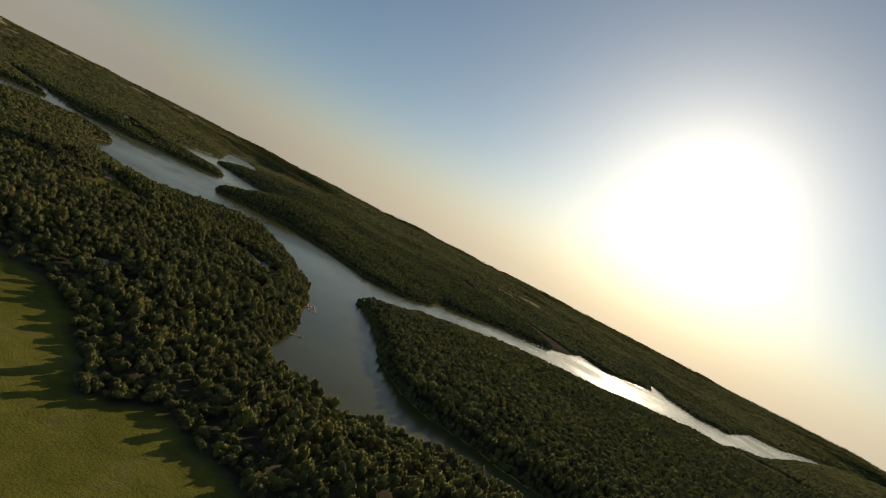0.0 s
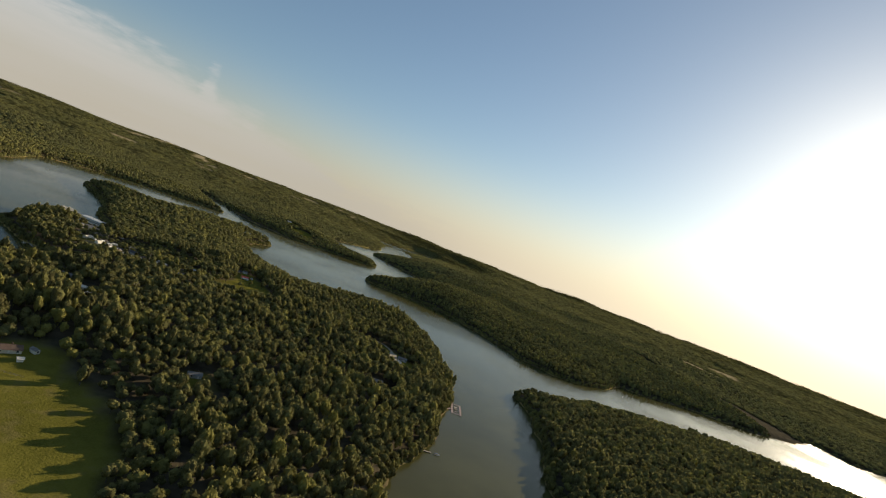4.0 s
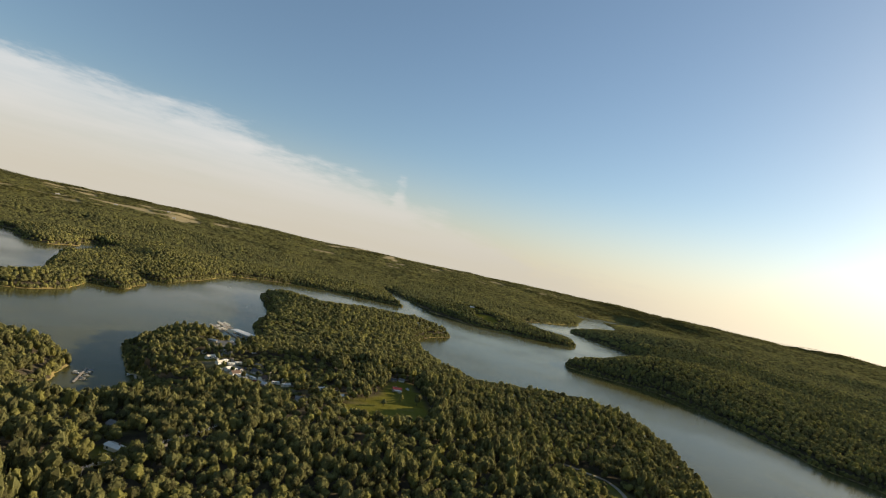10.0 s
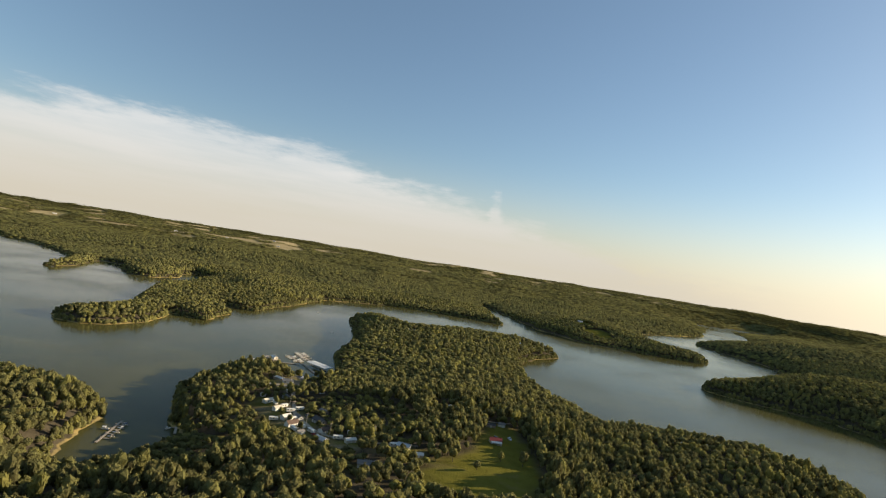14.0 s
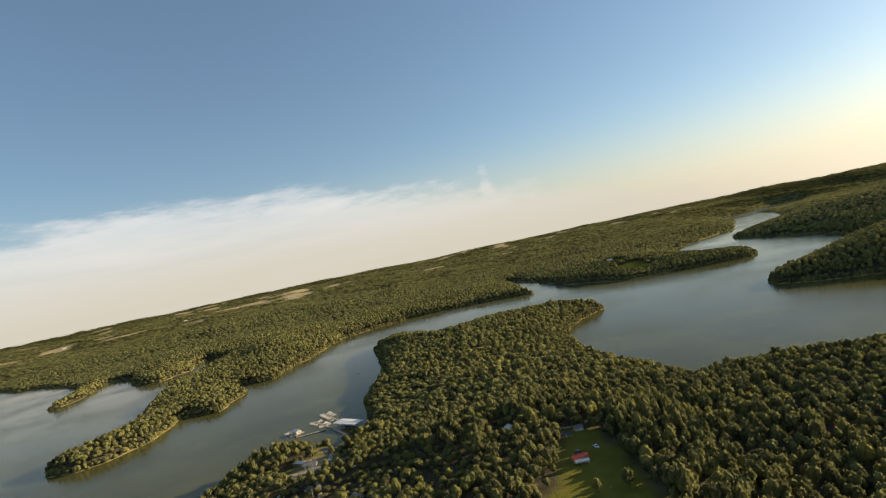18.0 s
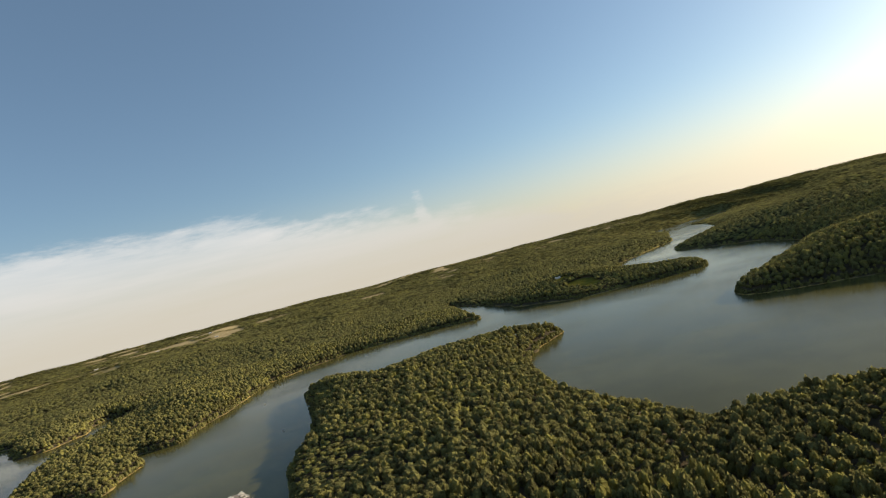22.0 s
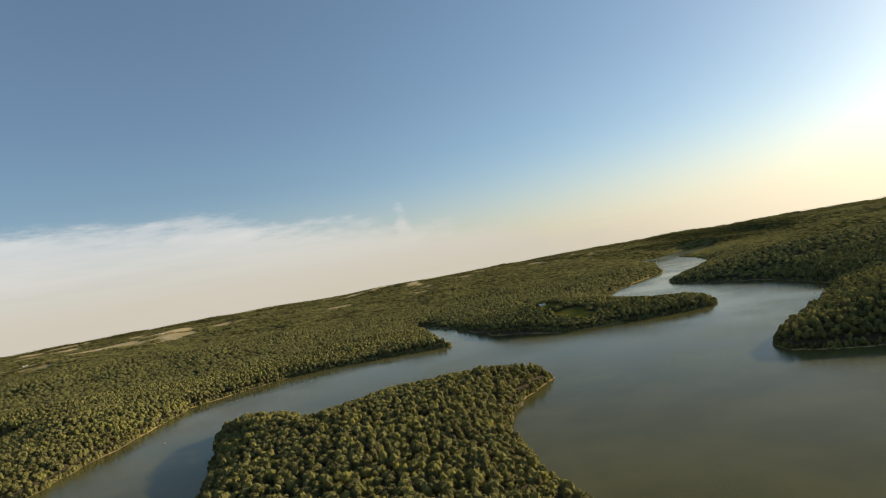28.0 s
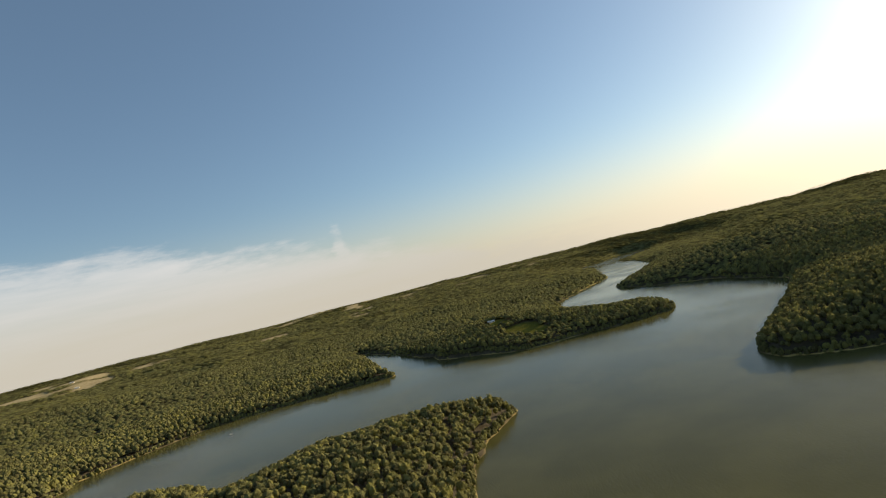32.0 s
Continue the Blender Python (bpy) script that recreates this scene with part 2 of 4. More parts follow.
# ---------------------------------------------------------------- the plan of the land (metres, shorelines)
PENINSULA = [(260, -1100), (240, -160), (215, -80), (195, -38), (170, -15), (140, 8), (114, 14), (110, 50), (92, 80), (94, 110), (120, 145),
             (147, 170), (185, 212), (215, 255), (262, 328), (286, 370), (319, 470), (341, 545), (344, 592), (325, 640), (290, 680), (215, 697),
             (166, 700), (140, 750), (112, 845), (100, 905), (98, 1000), (106, 1035), (126, 1085), (175, 1153), (172, 1178), (130, 1205),
             (60, 1212), (-30, 1205), (-88, 1150), (-130, 1190), (-180, 1225), (-226, 1215)]
PENINSULA += [(-215, 1150), (-186, 1080), (-165, 1000), (-160, 930), (-152, 860), (-146, 805), (-130, 762), (-121, 732), (-146, 708), (-192, 714), (-220, 680), (-222, 600),
              (-205, 560), (-185, 520), (-166, 502), (-168, 478), (-172, 452), (-186, 430), (-202, 438), (-213, 470), (-219, 505), (-235, 535), (-255, 548), (-300, 560),
              (-360, 558), (-450, 520), (-640, 470), (-1000, 420), (-1700, 500), (-3000, 300), (-4700, 200), (-4700, -4700), (260, -4700)]
NORTH_BANK = [(-515, 805), (-490, 778), (-450, 768), (-425, 790), (-416, 850), (-430, 936), (-376, 930), (-376, 975), (-384, 1016), (-402, 1055), (-428, 1088), (-428, 1100), (-396, 1090), (-370, 1095),
              (-368, 1140), (-362, 1214), (-352, 1450), (-228, 1580), (-80, 1592), (90, 1582), (78, 1660), (60, 1850), (36, 2080), (125, 1850), (180, 1610),
              (295, 1462), (385, 1460), (475, 1440), (545, 1445), (570, 1480), (585, 1560), (495, 1725), (520, 1850), (575, 2010), (750, 2210),
              (920, 2390), (1010, 2640), (1164, 2990), (1250, 3330), (1300, 3480), (1545, 3620), (1660, 3740), (1760, 3800), (1850, 3800), (2900, 3700), (2900, 4700)]
NORTH_BANK += [(-4700, 4700), (-4700, 2600), (-2500, 2250), (-1626, 1844), (-1474, 1732), (-1369, 1704), (-1197, 1606), (-1062, 1500), (-1000, 1420), (-945, 1335), (-912, 1240), (-882, 1240),
               (-908, 1345), (-945, 1420), (-985, 1508), (-912, 1490), (-845, 1400), (-800, 1342), (-765, 1328), (-722, 1338), (-708, 1410), (-745, 1508), (-745, 1560), (-690, 1555), (-655, 1490),
               (-640, 1400), (-645, 1300), (-640, 1230), (-604, 1150), (-560, 1050), (-498, 916), (-510, 845)]
EAST_BANK = [(2300, 4700), (1900, 3850), (1850, 3640), (1763, 3500), (1540, 3330), (1375, 3160), (1300, 2870), (1160, 2500), (900, 2180), (728, 1990), (742, 1830), (784, 1658), (758, 1430),
             (602, 1275), (408, 1108), (398, 1066), (430, 1030), (533, 975), (565, 890), (578, 760), (585, 655), (615, 575), (680, 558),
             (780, 595), (880, 655), (892, 630), (960, 625), (1100, 620), (1230, 560), (1400, 560), (1600, 630), (1570, 500), (1700, 470),
             (1850, 450), (2100, 560), (1900, 380), (1810, 270), (1960, 195), (2460, 240), (2600, 140), (3000, 135), (3400, 60), (4700, -500), (4700, 4700)]
SOUTH_POINT = [(396, 392), (365, 312), (331, 256), (266, 158), (233, 82), (240, 28), (255, -13), (269, -47), (288, -90), (312, -160),
               (340, -1100), (340, -4700), (4700, -4700), (4700, -502), (3400, 58), (2900, 60), (2200, 60), (1600, 40), (1280, 165), (1150, 225), (980, 280), (880, 355),
               (760, 405), (640, 418), (500, 415), (412, 402)]
ISLET = [(-900, 800), (-700, 852), (-684, 900), (-790, 985), (-1000, 1060), (-1250, 1000)]
POND = [(1395, 2200), (1440, 2180), (1590, 2380), (1680, 2560), (1600, 2610), (1480, 2420)]
LANDS = [PENINSULA, NORTH_BANK, EAST_BANK, SOUTH_POINT, ISLET]

LATTICE = np.random.RandomState(7).rand(256, 256)


def value_noise(x, y, size):
    u, v = np.asarray(x) / size + 91.3, np.asarray(y) / size + 47.7
    i, j = np.floor(u).astype(int), np.floor(v).astype(int)
    a, b = u - i, v - j
    a, b = a * a * (3 - 2 * a), b * b * (3 - 2 * b)
    i0, j0, i1, j1 = i % 256, j % 256, (i + 1) % 256, (j + 1) % 256
    low = LATTICE[i0, j0] * (1 - a) + LATTICE[i1, j0] * a
    high = LATTICE[i0, j1] * (1 - a) + LATTICE[i1, j1] * a
    return (low * (1 - b) + high * b) * 2 - 1


def fractal(x, y, size, octaves=3):
    return sum(value_noise(x + 37 * k, y - 53 * k, size / 2**k) / 2**k for k in range(octaves))


def signed(x, y, outline):
    """Distance to an outline, positive inside it."""
    pts = np.array(outline, float)
    far, inside = np.full(x.shape, 1e9), np.zeros(x.shape, bool)
    for (ax, ay), (bx, by) in zip(pts, np.roll(pts, -1, 0)):
        dx, dy = bx - ax, by - ay
        s = np.clip(((x - ax) * dx + (y - ay) * dy) / (dx * dx + dy * dy), 0, 1)
        far = np.minimum(far, (x - ax - s * dx) ** 2 + (y - ay - s * dy) ** 2)
        if dy:
            inside ^= ((ay > y) != (by > y)) & (x < ax + (y - ay) * dx / dy)
    return np.where(inside, 1, -1) * np.sqrt(far)


def inland(x, y):
    d = np.max([signed(x, y, land) for land in LANDS], axis=0)
    d = np.minimum(d, -signed(x, y, POND))
    return d - 2.5 + 5.0 * fractal(x, y, 46, 3)


RIM = 4560.0


def height(x, y, d=None):
    d = inland(x, y) if d is None else d
    r = np.hypot(x, y - 200)
    up = np.clip(d, 0, None)
    bank = 2.2 * (1 - np.exp(-up / 2.5))
    hill = 18 * (1 - np.exp(-up / 95)) * (1 + 0.55 * fractal(x, y, 330, 3))
    hill += (6 + 7 * np.clip((r - 800) / 500, 0, 1)) * np.clip((up - 120) / 400, 0, 1) * (0.2 + 1.5 * fractal(x, y, 520, 3)) * np.clip((4200 - r) / 800, 0, 1)
    hill += 10 * np.exp(-((x - 285) ** 2 + (y - 605) ** 2) / 105**2) * np.clip(up / 40, 0, 1)
    hill += 17 * np.exp(-((x - 315) ** 2 + (y - 1670) ** 2) / 130**2)
    # the ridge behind the eastern bay and the high ground on its point
    for cx, cy, size, tall in ((950, 1850, 150, 14), (-110, 1100, 120, 6), (60, 1120, 90, 3), (1010, 1700, 180, 22), (1000, 1480, 190, 18), (600, 1090, 110, 13), (730, 1170, 130, 15), (760, 900, 150, 12), (1250, 1750, 160, 10)):
        hill += tall * np.exp(-((x - cx) ** 2 + (y - cy) ** 2) / size**2) * np.clip(up / 60, 0, 1)
    hill *= 1 - 0.5 * np.exp(-((x + 50) ** 2 + (y - 850) ** 2) / 170**2)
    s = np.clip((r - 2400) / (RIM - 2400), 0, 1)
    west = np.clip((-0.15 * y - x) / 1500, 0, 1)
    # low ground in front of the far reaches of the lake and the pond
    sunk = 1.0
    for cx, cy, size in ((1600, 3180, 420), (1920, 3560, 380), (1370, 2130, 210), (1230, 1960, 130), (-575, 1190, 150), (-640, 1330, 110), (1000, 2700, 220)):
        sunk = sunk * (1 - (0.55 if cx < 0 else 0.95) * np.exp(-(((x - cx) ** 2 + (y - cy) ** 2) / size**2) ** 2))
    hill = np.maximum(hill, 7 * (1 - np.exp(-up / 60))) * sunk
    north = 20 * np.exp(-((np.degrees(np.arctan2(x, y - 200)) / 15) ** 2))
    rise = (88 + 16 * west + north) * (sunk + (1 - sunk) * np.clip((r - 3650) / 850, 0, 1)) * s**1.6 * np.clip(up / 300 + np.clip((r - 3900) / 250, 0, 1) * np.clip(up / 60, 0, 1), 0, 1)
    return np.where(d > 0, bank + hill + rise, np.maximum(0.22 * d, -9))


# open ground: outline, kind
MEADOW = [(-700, -420), (-330, 190), (-140, 215), (-118, 200), (-90, 185), (-60, 152), (-52, 105), (-54, 45), (-64, 0), (-50, -10), (-27, -12), (-15, -75), (0, -140), (40, -300)]
PASTURE = [(4, 440), (2, 468), (14, 492), (24, 512), (36, 520), (37, 560), (40, 600), (64, 590), (70, 550), (74, 490), (66, 440), (40, 425), (14, 430)]
CLEARINGS = [MEADOW, PASTURE]
# far fields: centre, half width, half depth, turn
CROPS = [
    (-1846, 3159, 206, 90, 0.60),
    (-1656, 3601, 186, 230, 0.49),
    (-1437, 3857, 155, 230, 0.40),
    (-2161, 3835, 59, 165, 0.57),
    (-2094, 4221, 81, 135, 0.51),
    (85, 3649, 47, 171, -0.02),
    (-374, 3746, 76, 147, 0.12),
    (-2368, 2909, 84, 155, 0.71),
    (133, 3918, 40, 126, -0.03),
    (-1274, 3638, 103, 230, 0.32),
    (-1098, 3832, 60, 202, 0.26),
    (1914, 1221, 74, 142, -0.97),
    (2604, 1593, 76, 205, -0.98),
    (169, 3297, 37, 153, -0.09),
]


def strips():
    """Small strips of stubble scattered through the far woods."""
    r = np.random.RandomState(5)
    for k in range(80):
        a, d = radians(r.uniform(-46, 20)), r.uniform(3300, 4330)
        yield d * math.sin(a), 200 + d * math.cos(a), r.uniform(25, 95), r.uniform(45, 95), -a + r.uniform(-0.2, 0.2)


def crop_mask(x, y):
    out = np.zeros(x.shape)
    for cx, cy, lx, ly, turn in CROPS + STRIPS:
        c, s = math.cos(turn), math.sin(turn)
        u, v = (x - cx) * c + (y - cy) * s, -(x - cx) * s + (y - cy) * c
        out = np.maximum(out, np.clip(np.minimum(lx * 0.9 - np.abs(u), ly * 0.4 - np.abs(v)) / 30 + 0.5 + 0.7 * value_noise(x, y, 90), 0, 1))
    return out


STRIPS = list(strips())


def grass_mask(x, y):
    out = np.max([np.clip(signed(x, y, c) / 6 + 0.5 + 0.6 * value_noise(x, y, 14), 0, 1) for c in CLEARINGS], axis=0)
    for cx, cy, size in YARDS:
        out = np.maximum(out, np.clip((size - np.hypot(x - cx, y - cy)) / 5 + 0.5 + 0.6 * value_noise(x, y, 11), 0, 1))
    return out


def bare_mask(x, y):
    """Trodden earth between the cottages and behind the marina."""
    near = np.clip(signed(x, y, [(-160, 600), (-150, 720), (-110, 720), (-100, 570), (-40, 520), (0, 520), (-10, 450), (-50, 450), (-140, 550)]) / 8, 0, 1)
    return near * np.clip(0.6 + 0.9 * fractal(x, y, 16, 2), 0, 1)


YARDS = [(-134, 572, 11), (-120, 558, 14), (-106, 541, 15), (-92, 524, 15), (-74, 508, 14), (-52, 492, 12), (-16, 493, 13), (-30, 458, 10), (-3, 484, 8),
         (-130, 622, 22), (-146, 630, 14), (-136, 655, 15), (-140, 685, 16), (-134, 708, 14), (-165, 700, 8), (52, 540, 14), (52, 582, 12), (8, 602, 11), (-104, 322, 11), (-119, 355, 9), (-95, 322, 7), (-104, 310, 8),
         (-16, 200, 14), (40, 230, 9), (212, 372, 20), (208, 398, 14), (203, 420, 12), (194, 436, 8), (146, 270, 15), (-108, 190, 18), (76, 95, 8), (0, 168, 8),
         (328, 1570, 34), (338, 1532, 26), (306, 1690, 28), (312, 1640, 26)]


def mesh_from(name, verts, faces, mat, smooth=False, **floats):
    """A mesh of triangles or quads from arrays, with float attributes on its points."""
    me = bpy.data.meshes.new(name)
    k = faces.shape[1]
    me.vertices.add(len(verts))
    me.vertices.foreach_set("co", np.ascontiguousarray(verts, np.float32).ravel())
    me.loops.add(faces.size)
    me.loops.foreach_set("vertex_index", np.ascontiguousarray(faces, np.int32).ravel())
    me.polygons.add(len(faces))
    me.polygons.foreach_set("loop_start", np.arange(0, faces.size, k, dtype=np.int32))
    me.polygons.foreach_set("loop_total", np.full(len(faces), k, np.int32))
    me.polygons.foreach_set("use_smooth", np.full(len(faces), smooth))
    for key, values in floats.items():
        me.attributes.new(key, "FLOAT", "POINT").data.foreach_set("value", np.ascontiguousarray(values, np.float32))
    me.materials.append(mat)
    me.update(calc_edges=True)
    me.validate()
    return me


def steps(*legs):
    out = [legs[0][0]]
    for a, b, size in legs:
        out += list(np.linspace(a, b, max(1, round((b - a) / size)) + 1)[1:])
    return np.array(out)


def build_ground():
    xs = steps((-RIM, -2000, 100), (-2000, -800, 36), (-800, -500, 14), (-500, 700, 8), (700, 1200, 16), (1200, 2600, 40), (2600, RIM, 100))
    ys = steps((-RIM + 200, -500, 160), (-500, -150, 30), (-150, 1250, 8), (1250, 1750, 12), (1750, 2600, 25), (2600, RIM + 200, 50))
    x, y = (a.ravel() for a in np.meshgrid(xs, ys))
    nx, ny = len(xs), len(ys)
    d = inland(x, y)
    z = height(x, y, d)
    i, j = (a.ravel() for a in np.meshgrid(np.arange(nx - 1), np.arange(ny - 1)))
    quads = np.stack([j * nx + i, j * nx + i + 1, (j + 1) * nx + i + 1, (j + 1) * nx + i], 1)
    quads = quads[(np.hypot(x, y - 200)[quads] < RIM).all(1)]
    me = mesh_from("ground", np.stack([x, y, z], 1), quads, GROUND, True, grass=grass_mask(x, y), bare=bare_mask(x, y), crop=crop_mask(x, y))
    tagged(new("ground", me), "rolling ground with grass clearings and sandy banks", "ground", kind="structure")
    bm = bmesh.new()
    bmesh.ops.create_circle(bm, cap_ends=True, segments=96, radius=RIM - 20)
    me = bpy.data.meshes.new("water")
    bm.to_mesh(me)
    bm.free()
    me.materials.append(WATER)
    ob = new("water", me)
    ob.location = (0, 200, 0)
    tagged(ob, "calm grey-green lake water with faint ripples", "lake", kind="structure")


build_ground()

# ---------------------------------------------------------------- trees
RNG = np.random.RandomState(11)


def crown_shape(seed, lobes, cards, card_size, slim=1.0):
    """A crown 1 unit wide and about 1.15 high over its foot at z = 0: rounded boughs heaped round a middle one, with leafy sprays on them."""
    r = np.random.RandomState(seed)
    v, f = ICO
    stretch = np.array([slim, slim, 1.16])
    verts, faces, at = [], [], 0
    turn = r.uniform(0, 6.28)
    centres, sizes = [np.array([0.0, 0.0, 0.07])], [0.40 if lobes < 3 else 0.34]
    for k in range(lobes - 1):
        a = turn + k * 2.4 + r.uniform(-0.4, 0.4)
        lift, out = r.uniform(-0.14, 0.17), r.uniform(0.20, 0.29)
        centres.append(np.array([math.cos(a) * out, math.sin(a) * out, lift]))
        sizes.append(r.uniform(0.20, 0.27))
    for c, size in zip(centres, sizes):
        q = np.array(Euler(r.uniform(0, 6.28, 3)).to_matrix())
        rough = 1 + r.uniform(-0.17, 0.14, len(v))
        verts.append(((v * rough[:, None] * size) @ q + c) * stretch)
        faces.append(f + at)
        at += len(v)
    if cards:
        pick = r.randint(0, lobes, cards)
        way = r.normal(size=(cards, 3))
        way[:, 2] = np.abs(way[:, 2]) * 0.9 - 0.25
        way /= np.linalg.norm(way, axis=1)[:, None]
        base = np.array(centres)[pick] + way * (np.array(sizes)[pick] * r.uniform(0.9, 1.12, cards))[:, None]
        base = base * stretch
        side = np.cross(way, r.normal(size=way.shape))
        side /= np.linalg.norm(side, axis=1)[:, None]
        lift = np.cross(side, way) + way * r.uniform(0.1, 0.7, (cards, 1))
        s = card_size * r.uniform(0.6, 1.4, (cards, 1))
        leaf = np.stack([base - side * s - way * s * 0.3, base + side * s * 0.8 - way * s * 0.3, base + lift * s * 1.3], 1)
        verts.append(leaf.reshape(-1, 3))
        faces.append(at + np.arange(3 * cards).reshape(-1, 3))
    pts = np.concatenate(verts)
    pts[:, 2] += 0.50
    return pts, np.concatenate(faces)


def ico():
    """The twenty-sided ball that boughs start from."""
    p = (1 + 5**0.5) / 2
    v = np.array([(-1, p, 0), (1, p, 0), (-1, -p, 0), (1, -p, 0), (0, -1, p), (0, 1, p), (0, -1, -p), (0, 1, -p), (p, 0, -1), (p, 0, 1), (-p, 0, -1), (-p, 0, 1)], float)
    v /= np.linalg.norm(v[0])
    near = np.linalg.norm(v[:, None] - v[None], axis=2)
    f = [(a, b, c) for a in range(12) for b in range(a + 1, 12) for c in range(b + 1, 12) if max(near[a, b], near[b, c], near[a, c]) < 1.2]
    f = [(a, b, c) if np.dot(np.cross(v[b] - v[a], v[c] - v[a]), v[a]) > 0 else (a, c, b) for a, b, c in f]
    return v, np.array(f)


ICO = ico()
NEAR = [crown_shape(100 + k, (4, 5, 4, 3, 4, 4)[k], 84, 0.064, (1.0, 0.92, 1.0, 0.8, 0.95, 0.86)[k]) for k in range(6)]
MID = [crown_shape(200 + k, (1, 2, 1, 2)[k], 20, 0.098, (1.12, 1.0, 0.95, 1.05)[k]) for k in range(4)]


def dome_shape(seed, sides=5, top=1.0):
    """A single rounded crown top: a ragged rim, a shoulder and a crest."""
    r = np.random.RandomState(seed)
    turn = np.arange(sides) * 2 * np.pi / sides + r.uniform(0, 0.5, sides)
    rim = np.stack([np.cos(turn) * 0.5, np.sin(turn) * 0.5, r.uniform(0.0, 0.25, sides)], 1)
    mid = np.stack([np.cos(turn + 0.6) * 0.37, np.sin(turn + 0.6) * 0.37, r.uniform(0.55, 0.85, sides)], 1)
    pts = np.concatenate([rim, mid, [[0.05, 0.0, top]]])
    n, ring = sides, range(sides)
    f = [(k, (k + 1) % n, n + k) for k in ring] + [(n + k, (k + 1) % n, n + (k + 1) % n) for k in ring] + [(n + k, n + (k + 1) % n, 2 * n) for k in ring]
    return pts, np.array(f)


def cap_shape(seed):
    """A tuft of far canopy: a ragged rim and a crest."""
    r = np.random.RandomState(seed)
    turn = np.arange(6) * np.pi / 3 + r.uniform(0, 0.5, 6)
    rim = np.stack([np.cos(turn) * 0.5, np.sin(turn) * 0.5, r.uniform(0.0, 0.3, 6)], 1)
    return np.concatenate([rim, [[0.08, 0.0, 1.0]]]), np.array([(k, (k + 1) % 6, 6) for k in range(6)])


def tufted(shape, sprays, size, seed):
    """A shape with a few leafy sprays standing out of it."""
    r = np.random.RandomState(seed)
    pts, tris = shape
    a, z = r.uniform(0, 6.28, sprays), r.uniform(0.3, 1.0, sprays)
    out = 0.47 * np.sqrt(np.clip(1.05 - z, 0, 1))
    base = np.stack([np.cos(a) * out, np.sin(a) * out, z], 1)
    leaf = base[:, None] + r.normal(size=(sprays, 3, 3)) * size
    return np.concatenate([pts, leaf.reshape(-1, 3)]), np.concatenate([tris, len(pts) + np.arange(3 * sprays).reshape(-1, 3)])


DOMES = [tufted(dome_shape(400 + k), 5, 0.095, 450 + k) for k in range(6)]
CAPS = [cap_shape(500 + k) for k in range(5)]


def sites(x0, x1, y0, y1, gap, keep):
    """Uneven rows of places gap metres apart on wooded land, with their ground height."""
    gx, gy = np.meshgrid(np.arange(x0, x1, gap), np.arange(y0, y1, gap * 0.9))
    gx = gx + np.where(np.arange(gx.shape[0]) % 2, gap / 2, 0)[:, None]
    x, y = gx.ravel(), gy.ravel()
    x, y = x + RNG.uniform(-0.48, 0.48, x.size) * gap, y + RNG.uniform(-0.48, 0.48, y.size) * gap
    ok = keep(x, y)
    x, y = x[ok], y[ok]
    d = inland(x, y)
    wood = (d > -0.6) & (grass_mask(x, y) < 0.4) & (crop_mask(x, y) < 0.3) & (RNG.rand(x.size) < 0.96)
    x, y, d = x[wood], y[wood], d[wood]
    return x, y, height(x, y, d), d


def woodland(name, label, shapes, x, y, z, wide, tall, smooth=False):
    """All crowns of one stretch of wood, joined."""
    kind = RNG.randint(0, len(shapes), x.size)
    verts, faces, tones, at = [], [], [], 0
    for k, (pts, tris) in enumerate(shapes):
        pick = np.where(kind == k)[0]
        if not len(pick):
            continue
        turn = RNG.uniform(0, 2 * np.pi, len(pick))
        w, h = wide[pick], tall[pick]
        c, s = np.cos(turn)[:, None], np.sin(turn)[:, None]
        px, py, pz = pts.T[:, None, :]
        out = np.stack([(px * c - py * s) * w[:, None] + x[pick][:, None], (px * s + py * c) * w[:, None] + y[pick][:, None],
                        pz * h[:, None] + z[pick][:, None]], -1)
        verts.append(out.reshape(-1, 3))
        faces.append((tris[None] + (at + np.arange(len(pick)) * len(pts))[:, None, None]).reshape(-1, 3))
        tones.append(np.repeat(RNG.rand(len(pick)), len(pts)))
        at += len(pick) * len(pts)
    me = mesh_from(name, np.concatenate(verts), np.concatenate(faces), LEAF, smooth, tone=np.concatenate(tones))
    return tagged(new(name, me), label, "woodland", kind="stuff")


def near_zone(x, y):
    return (x > -270) & (x < 360) & (y > -110) & (y < 690)


def mid_zone(x, y):
    return (x > -560) & (x < 760) & (y > -260) & (y < 1330) & ~near_zone(x, y)


def outer_zone(x, y):
    return np.hypot(x - 20, y - 400) < 1480


def far_zone(x, y):
    return np.hypot(x - 20, y - 400) < 2450


def in_view(x, y, left, right, y0):
    """A wide wedge of the plan north and east of (-60, y0)."""
    a = np.degrees(np.arctan2(x + 60, y - y0))
    return (a > left) & (a < right)


LONE = []


